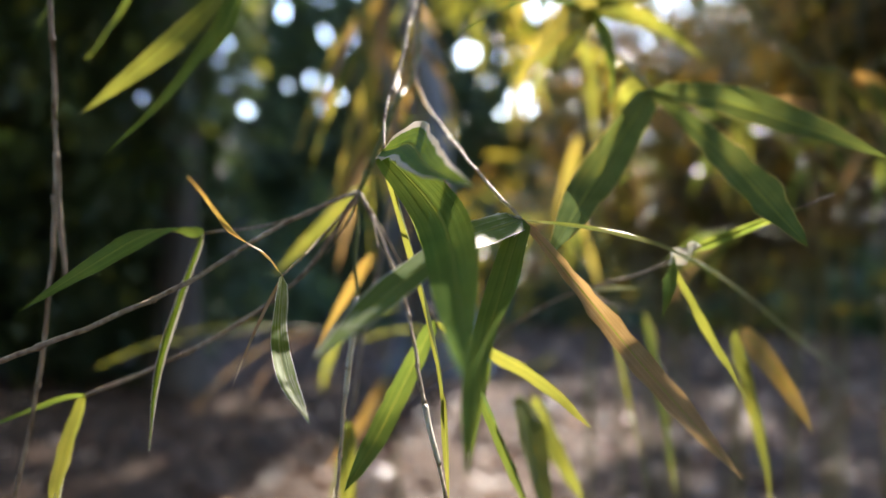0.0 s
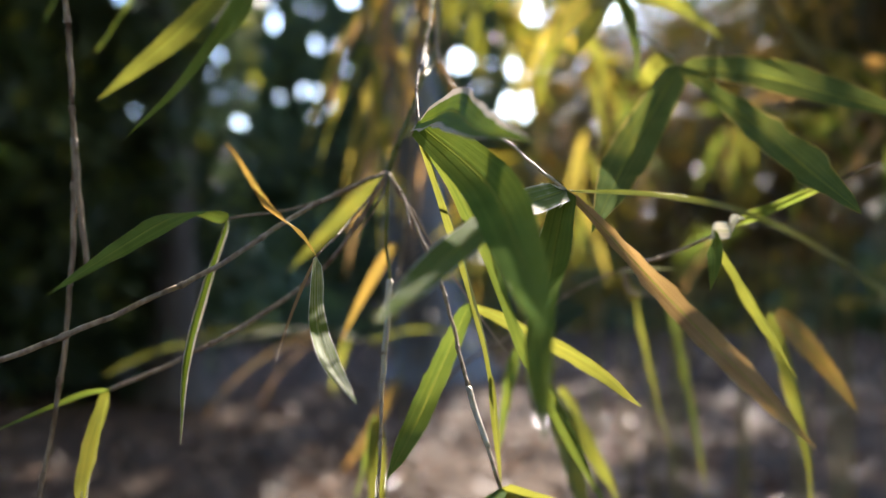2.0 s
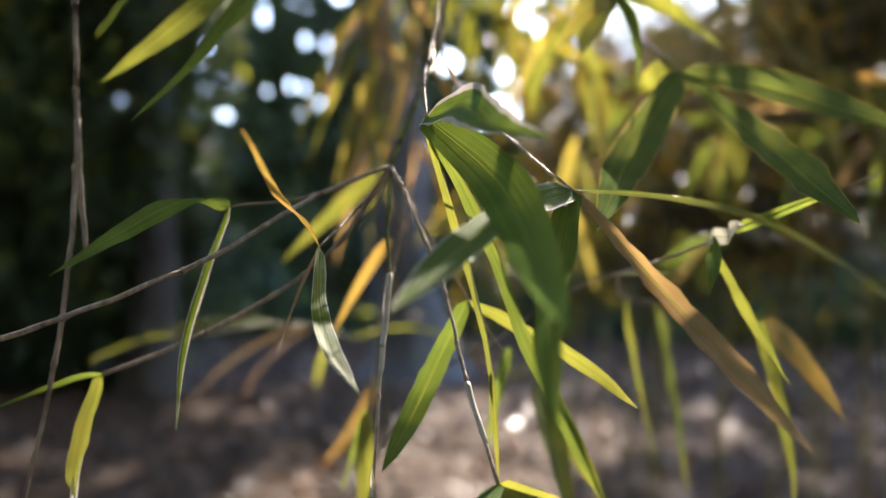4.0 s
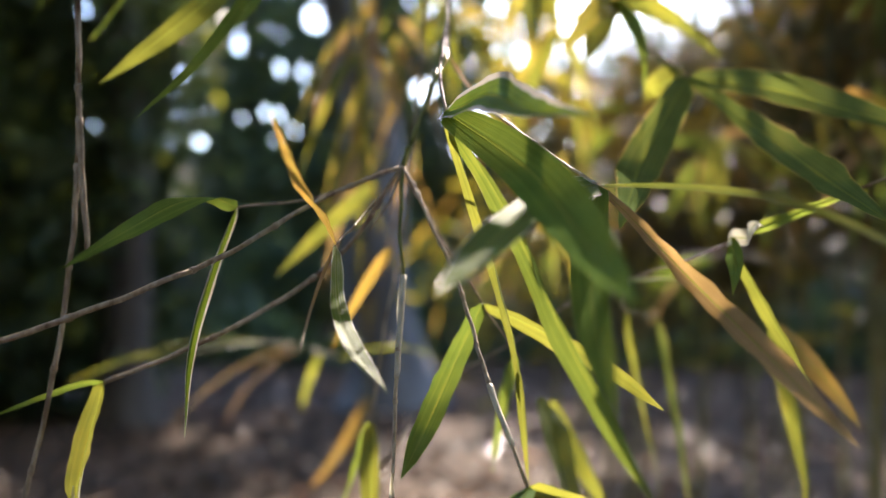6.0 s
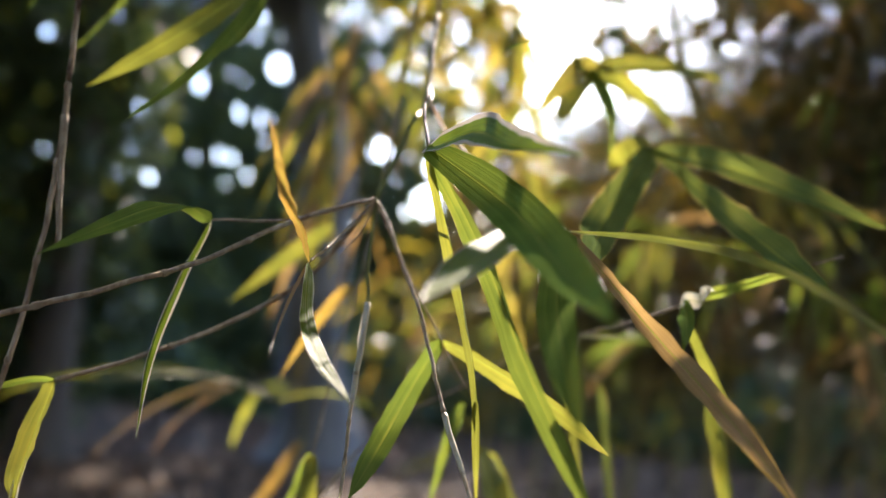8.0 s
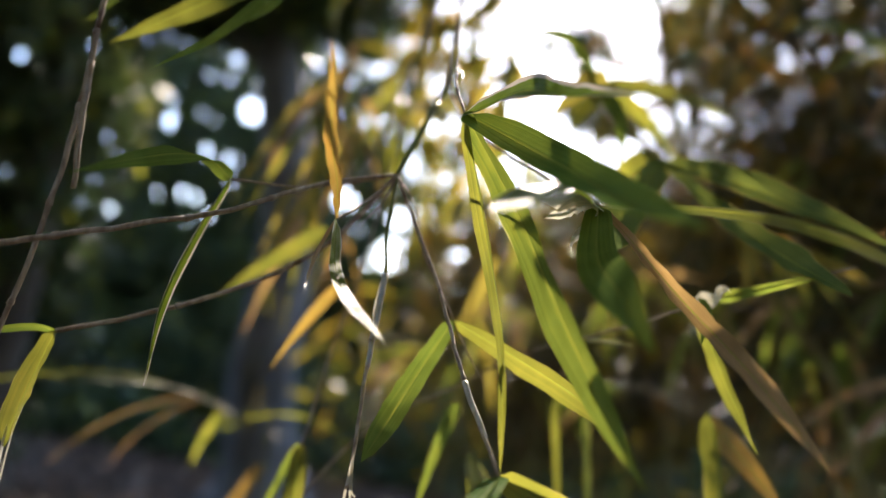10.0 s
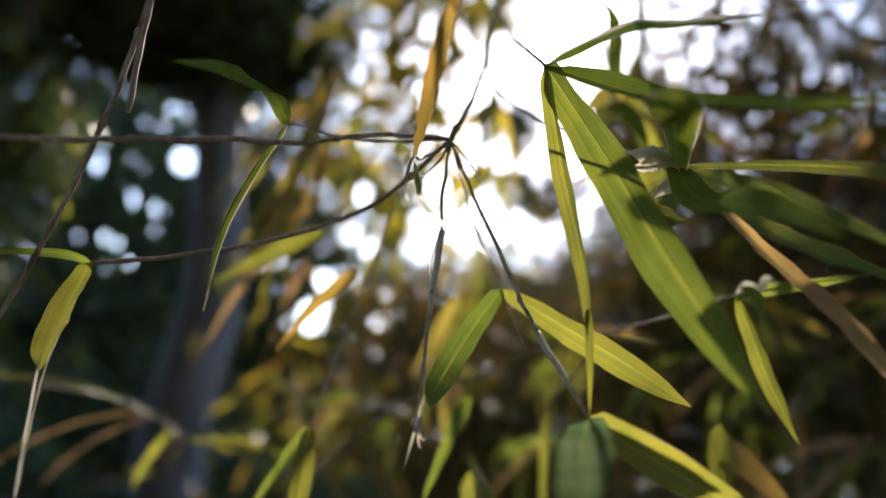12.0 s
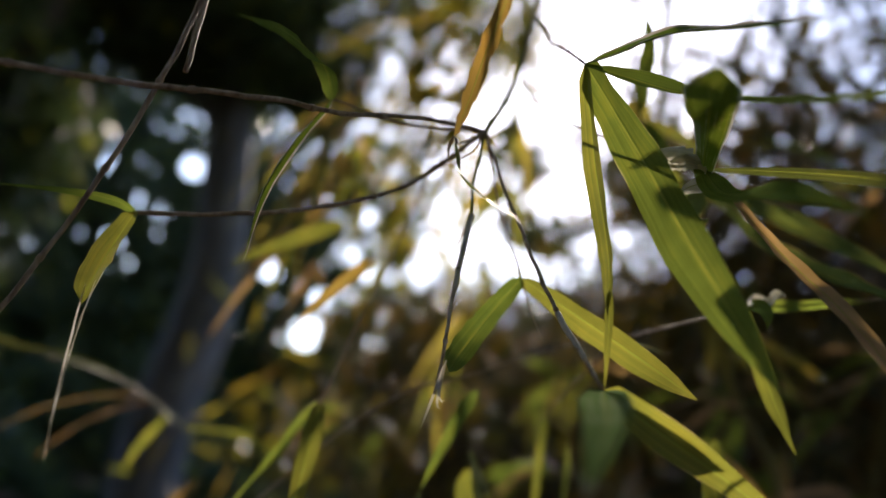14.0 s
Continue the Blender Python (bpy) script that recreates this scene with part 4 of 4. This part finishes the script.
# blades under the middle
leaf(spray, J, [P(-0.0152, 0.3576, -0.0500), P(-0.0255, 0.3390, -0.0690)], P(-0.0330, 0.3122, -0.0785), 0.0092, GREEN, roll=14, full=0.55, torn=0.15)
leaf(spray, J, [P(0.0173, 0.3540, -0.0373), P(0.0361, 0.3378, -0.0477)], K, 0.0131, YELLOWGREEN, roll=54, full=0.55, foot=0.4)
leaf(spray, ZN, [P(-0.0139, 0.2442, -0.0840), P(-0.0290, 0.2060, -0.0950)], P(-0.0440, 0.1720, -0.1120), 0.0112, SHEEN_MOTTLED, roll=46, fold=10, wave=0.05, full=0.45)
leaf(spray, ZN, [P(0.0160, 0.2765, -0.0800), P(0.0340, 0.2725, -0.0860)], P(0.0640, 0.2680, -0.0960), 0.0112, YELLOWGREEN, roll=14, fold=30, full=0.45)

# ---- left hanging twig ----
left = thing("bamboo_branch", P(-0.1535, 0.362, 0.12), "bare dry bamboo twig hanging straight down", "bamboo", "near branches")
twig(left, [hang_point(OVER, -0.16), P(-0.156, 0.39, 0.25), P(-0.1500, 0.362, 0.145), P(-0.1465, 0.359, 0.085), P(-0.1444, 0.357, 0.0363), P(-0.1440, 0.352, -0.005), P(-0.149, 0.350, -0.052), P(-0.156, 0.347, -0.090), P(-0.166, 0.343, -0.13)], 0.0014, 0.0008, TWIG, "stem", 0.032)
twig(left, [P(-0.1444, 0.357, 0.0363), P(-0.1415, 0.3535, 0.012), P(-0.1384, 0.3502, -0.0095)], 0.0013, 0.0009, TWIG, "twig", 0.0)

# ---- upper left leaves ----
upper = thing("bamboo_branch", P(-0.10, 0.475, 0.165), "bamboo twig end with hanging green leaves", "bamboo", "near branches")
TT = P(-0.0871, 0.4154, 0.1208)
twig(upper, [hang_point(OVER, -0.09), P(-0.0880, 0.4400, 0.2100), TT], 0.001, 0.0006, TWIG, "stem", 0.03)
leaf(upper, TT, [P(-0.1074, 0.4110, 0.0972), P(-0.1258, 0.4041, 0.0782)], P(-0.1498, 0.3958, 0.0561), 0.0111, YELLOWGREEN, roll=-22, full=0.5, foot=0.45)
leaf(upper, TT, [P(-0.0941, 0.3980, 0.0930), P(-0.1063, 0.3675, 0.0594)], P(-0.1205, 0.3371, 0.0322), 0.0063, GREEN, roll=-44, twist=10, full=0.4)
leaf(upper, TT, [P(-0.0929, 0.4110, 0.0952)], P(-0.1039, 0.4041, 0.0773), 0.0074, GREEN, roll=25, full=0.4)
leaf(upper, P(-0.15, 0.505, 0.155), P(-0.172, 0.502, 0.118), P(-0.1866, 0.4981, 0.0973), 0.012, GREEN, roll=80)
leaf(upper, P(-0.17, 0.505, 0.165), P(-0.198, 0.502, 0.138), P(-0.215, 0.4981, 0.105), 0.012, GREEN, roll=80)

# ---- right branch, a hand behind the spray ----
right = thing("bamboo_branch", P(0.078, 0.525, 0.15), "bamboo twig with broad green leaves", "bamboo", "near branches")
twig(right, [hang_point(OVER, 0.05), P(0.06, 0.53, 0.25), P(0.0798, 0.5219, 0.1303), O], 0.0011, 0.0007, TWIG, "stem", 0.03)
leaf(right, O, [P(0.0657, 0.4060, 0.0322), P(0.0480, 0.3560, 0.0130)], P(0.0330, 0.3100, -0.0030), 0.0185, DULL_GREEN, roll=-18, full=0.35)
leaf(right, O, [P(0.1165, 0.4093, 0.0420), P(0.1200, 0.3651, 0.0199)], P(0.1200, 0.3185, 0.0008), 0.0158, DULL_GREEN, roll=-42, torn=0.35, full=0.6, foot=0.3)
leaf(right, O, [P(0.1253, 0.4254, 0.0640), P(0.1490, 0.4010, 0.0503)], P(0.1720, 0.3720, 0.0350), 0.0185, DULL_GREEN, roll=-48, full=0.45, fold=18)
WN = P(0.0775, 0.513, 0.1265)
leaf(right, WN, P(0.082, 0.478, 0.101), P(0.0796, 0.4601, 0.0691), 0.0095, GREEN, roll=35)
leaf(right, WN, P(0.060, 0.470, 0.110), P(0.0372, 0.4424, 0.0799), 0.0155, YELLOW, roll=10)
leaf(right, WN, P(0.062, 0.480, 0.100), P(0.052, 0.455, 0.0820), 0.0135, YELLOWGREEN, roll=20)
leaf(right, WN, P(0.040, 0.42, 0.109), P(0.0039, 0.3388, 0.0747), 0.0085, GREEN, roll=-65)
leaf(right, WN, P(0.130, 0.545, 0.146), P(0.1834, 0.568, 0.1478), 0.013, YELLOWGREEN, roll=-45)
leaf(right, WN, P(0.112, 0.54, 0.128), P(0.152, 0.56, 0.108), 0.013, YELLOWGREEN, roll=-30)
leaf(right, O, P(0.095, 0.49, 0.078), P(0.086, 0.485, 0.068), 0.016, YELLOWGREEN, roll=5)

# ---- small twig to the right, on a low shoot ----
shoot = thing("bamboo_shoot", Vector((-0.13, 0.55, 0.0)), "low bare bamboo shoot rising from the litter", "bamboo", "near branches")
twig(shoot, [Vector((-0.13, 0.55, -0.02)), Vector((-0.125, 0.55, 0.5)), P(-0.10, 0.53, -0.212)], 0.004, 0.0018, CULM, "culm", 0.14)
side = thing("bamboo_branch", P(0.065, 0.432, -0.0185), "thin dry bamboo twig with small leaves at its joint", "bamboo", "near branches")
twig(side, [P(-0.10, 0.53, -0.215), P(-0.025, 0.485, -0.085), P(0.018, 0.462, -0.048), P(0.045, 0.447, -0.028), P(0.065, 0.4323, -0.0185), P(0.076, 0.395, -0.012), N, P(0.108, 0.372, 0.0047), P(0.1448, 0.3572, 0.0198)], 0.0008, 0.0005, TWIG, "stem", 0.03)
leaf(side, N, P(0.089, 0.358, -0.0022), P(0.0955, 0.357, 0.0005), 0.0078, BLEACHED, roll=-50, wave=0.3, full=0.5)
leaf(side, P(0.063, 0.434, -0.0195), P(0.074, 0.428, -0.0185), P(0.086, 0.424, -0.0182), 0.0034, PALE, roll=-60, full=0.5, rib=False)
leaf(side, N, P(0.081, 0.345, -0.012), P(0.0745, 0.33, -0.0235), 0.0075, GREEN, roll=15)
leaf(side, N, [P(0.0954, 0.3652, -0.0213), P(0.1031, 0.3611, -0.0379)], P(0.1110, 0.3526, -0.0560), 0.0105, YELLOWGREEN, roll=58, full=0.55, foot=0.35)
leaf(side, P(0.094, 0.367, 0.0), P(0.112, 0.37, 0.006), P(0.1448, 0.3572, 0.0198), 0.0055, GREEN, roll=30)

# ---- blurred leaves below and behind ----
low = thing("bamboo_branch", P(-0.046, 0.464, -0.060), "bamboo twig tip with bright yellow-green leaves", "bamboo", "near branches")
Y = P(-0.0459, 0.4642, -0.0854)
twig(low, [hang_point(OVER, 0.0), P(-0.01, 0.53, 0.25), P(-0.03, 0.50, 0.02), P(-0.04, 0.475, -0.04), Y], 0.0008, 0.0006, TWIG, "stem", 0.03)
leaf(low, Y, P(-0.0452, 0.4480, -0.1150), P(-0.0445, 0.4350, -0.1450), 0.0125, YELLOWGREEN, roll=8, fold=46, full=0.4)
leaf(low, Y, P(-0.053, 0.49, -0.107), P(-0.0625, 0.5226, -0.138), 0.009, GREEN, roll=55)
mid_leaves = thing("bamboo_branch", P(-0.03, 0.60, 0.06), "bamboo twig with yellow and orange leaves", "bamboo", "near branches")
twig(mid_leaves, [hang_point(OVER, 0.03), P(-0.01, 0.62, 0.20), P(-0.03, 0.62, 0.10), P(-0.045, 0.62, 0.045)], 0.001, 0.0006, TWIG, "stem", 0.03)
leaf(mid_leaves, P(-0.05, 0.625, 0.04), P(-0.082, 0.604, 0.008), P(-0.1046, 0.5817, -0.0176), 0.0105, YELLOWGREEN, roll=5)
leaf(mid_leaves, P(-0.037, 0.515, -0.003), P(-0.052, 0.508, -0.025), P(-0.0665, 0.498, -0.054), 0.0065, ORANGE, roll=10)
under = thing("bamboo_branch", P(0.07, 0.53, -0.03), "drooping bamboo twig with long green leaves", "bamboo", "near branches")
twig(under, [P(0.065, 0.4323, -0.0185), P(0.08, 0.50, -0.028), P(0.10, 0.58, -0.036), P(0.125, 0.60, -0.04)], 0.0008, 0.0005, TWIG, "stem", 0.03)
leaf(under, P(0.104, 0.59, -0.036), P(0.114, 0.594, -0.09), P(0.1259, 0.596, -0.150), 0.0150, YELLOWGREEN, roll=74)
leaf(under, P(0.124, 0.604, -0.040), P(0.136, 0.605, -0.10), P(0.1476, 0.6062, -0.165), 0.0155, DULL_GREEN, roll=-70)
leaf(under, P(0.041, 0.51, -0.080), P(0.045, 0.48, -0.108), P(0.0505, 0.4433, -0.145), 0.021, YELLOWGREEN, roll=-58)
leaf(under, P(0.05, 0.545, -0.085), P(0.064, 0.527, -0.115), P(0.0764, 0.5083, -0.1435), 0.020, YELLOWGREEN, roll=50)
leaf(under, P(0.138, 0.455, -0.040), P(0.151, 0.46, -0.085), P(0.1606, 0.4704, -0.140), 0.019, YELLOWGREEN, roll=60)
leaf(under, P(0.150, 0.4834, -0.042), P(0.156, 0.445, -0.061), P(0.1574, 0.4108, -0.0801), 0.012, ORANGE, roll=15)
leaf(under, P(0.022, 0.468, -0.055), P(0.016, 0.4696, -0.0784), P(0.0105, 0.4726, -0.1088), 0.011, GREEN, roll=55)

# ---- low arching branch behind ----
arch = thing("bamboo_branch", Vector((-0.03, 1.03, 0.0)), "low arching bamboo branch with yellow and tan leaves", "bamboo", "near branches")
twig(arch, [Vector((-0.03, 1.03, -0.02)), Vector((-0.035, 1.02, 0.6)), P(-0.061, 1.014, -0.13), P(-0.10, 1.00, -0.098), P(-0.16, 0.93, -0.080), P(-0.23, 0.84, -0.086)], 0.0016, 0.0010, TWIG_GREEN, "stem", 0.09)
leaf(arch, P(-0.13, 0.96, -0.083), P(-0.20, 0.95, -0.115), P(-0.25, 0.95, -0.165), 0.0075, TAN, roll=62)
leaf(arch, P(-0.16, 0.93, -0.080), P(-0.21, 0.91, -0.077), P(-0.27, 0.90, -0.090), 0.009, YELLOWGREEN, roll=60)
leaf(arch, P(-0.23, 0.84, -0.086), P(-0.26, 0.84, -0.088), P(-0.31, 0.85, -0.108), 0.008, YELLOWGREEN, roll=55)
leaf(arch, P(-0.11, 0.99, -0.095), P(-0.125, 1.0, -0.13), P(-0.13, 1.01, -0.155), 0.009, YELLOWGREEN, roll=30)
leaf(arch, P(-0.13, 0.96, -0.088), P(-0.18, 1.0, -0.125), P(-0.21, 1.02, -0.17), 0.007, TAN, roll=70)
leaf(arch, P(-0.09, 1.0, -0.10), P(-0.03, 1.0, -0.088), P(0.02, 1.0, -0.11), 0.008, YELLOWGREEN, roll=65)
leaf(arch, P(-0.062, 1.012, -0.140), P(-0.090, 0.98, -0.190), P(-0.120, 0.96, -0.225), 0.012, ORANGE, roll=20)
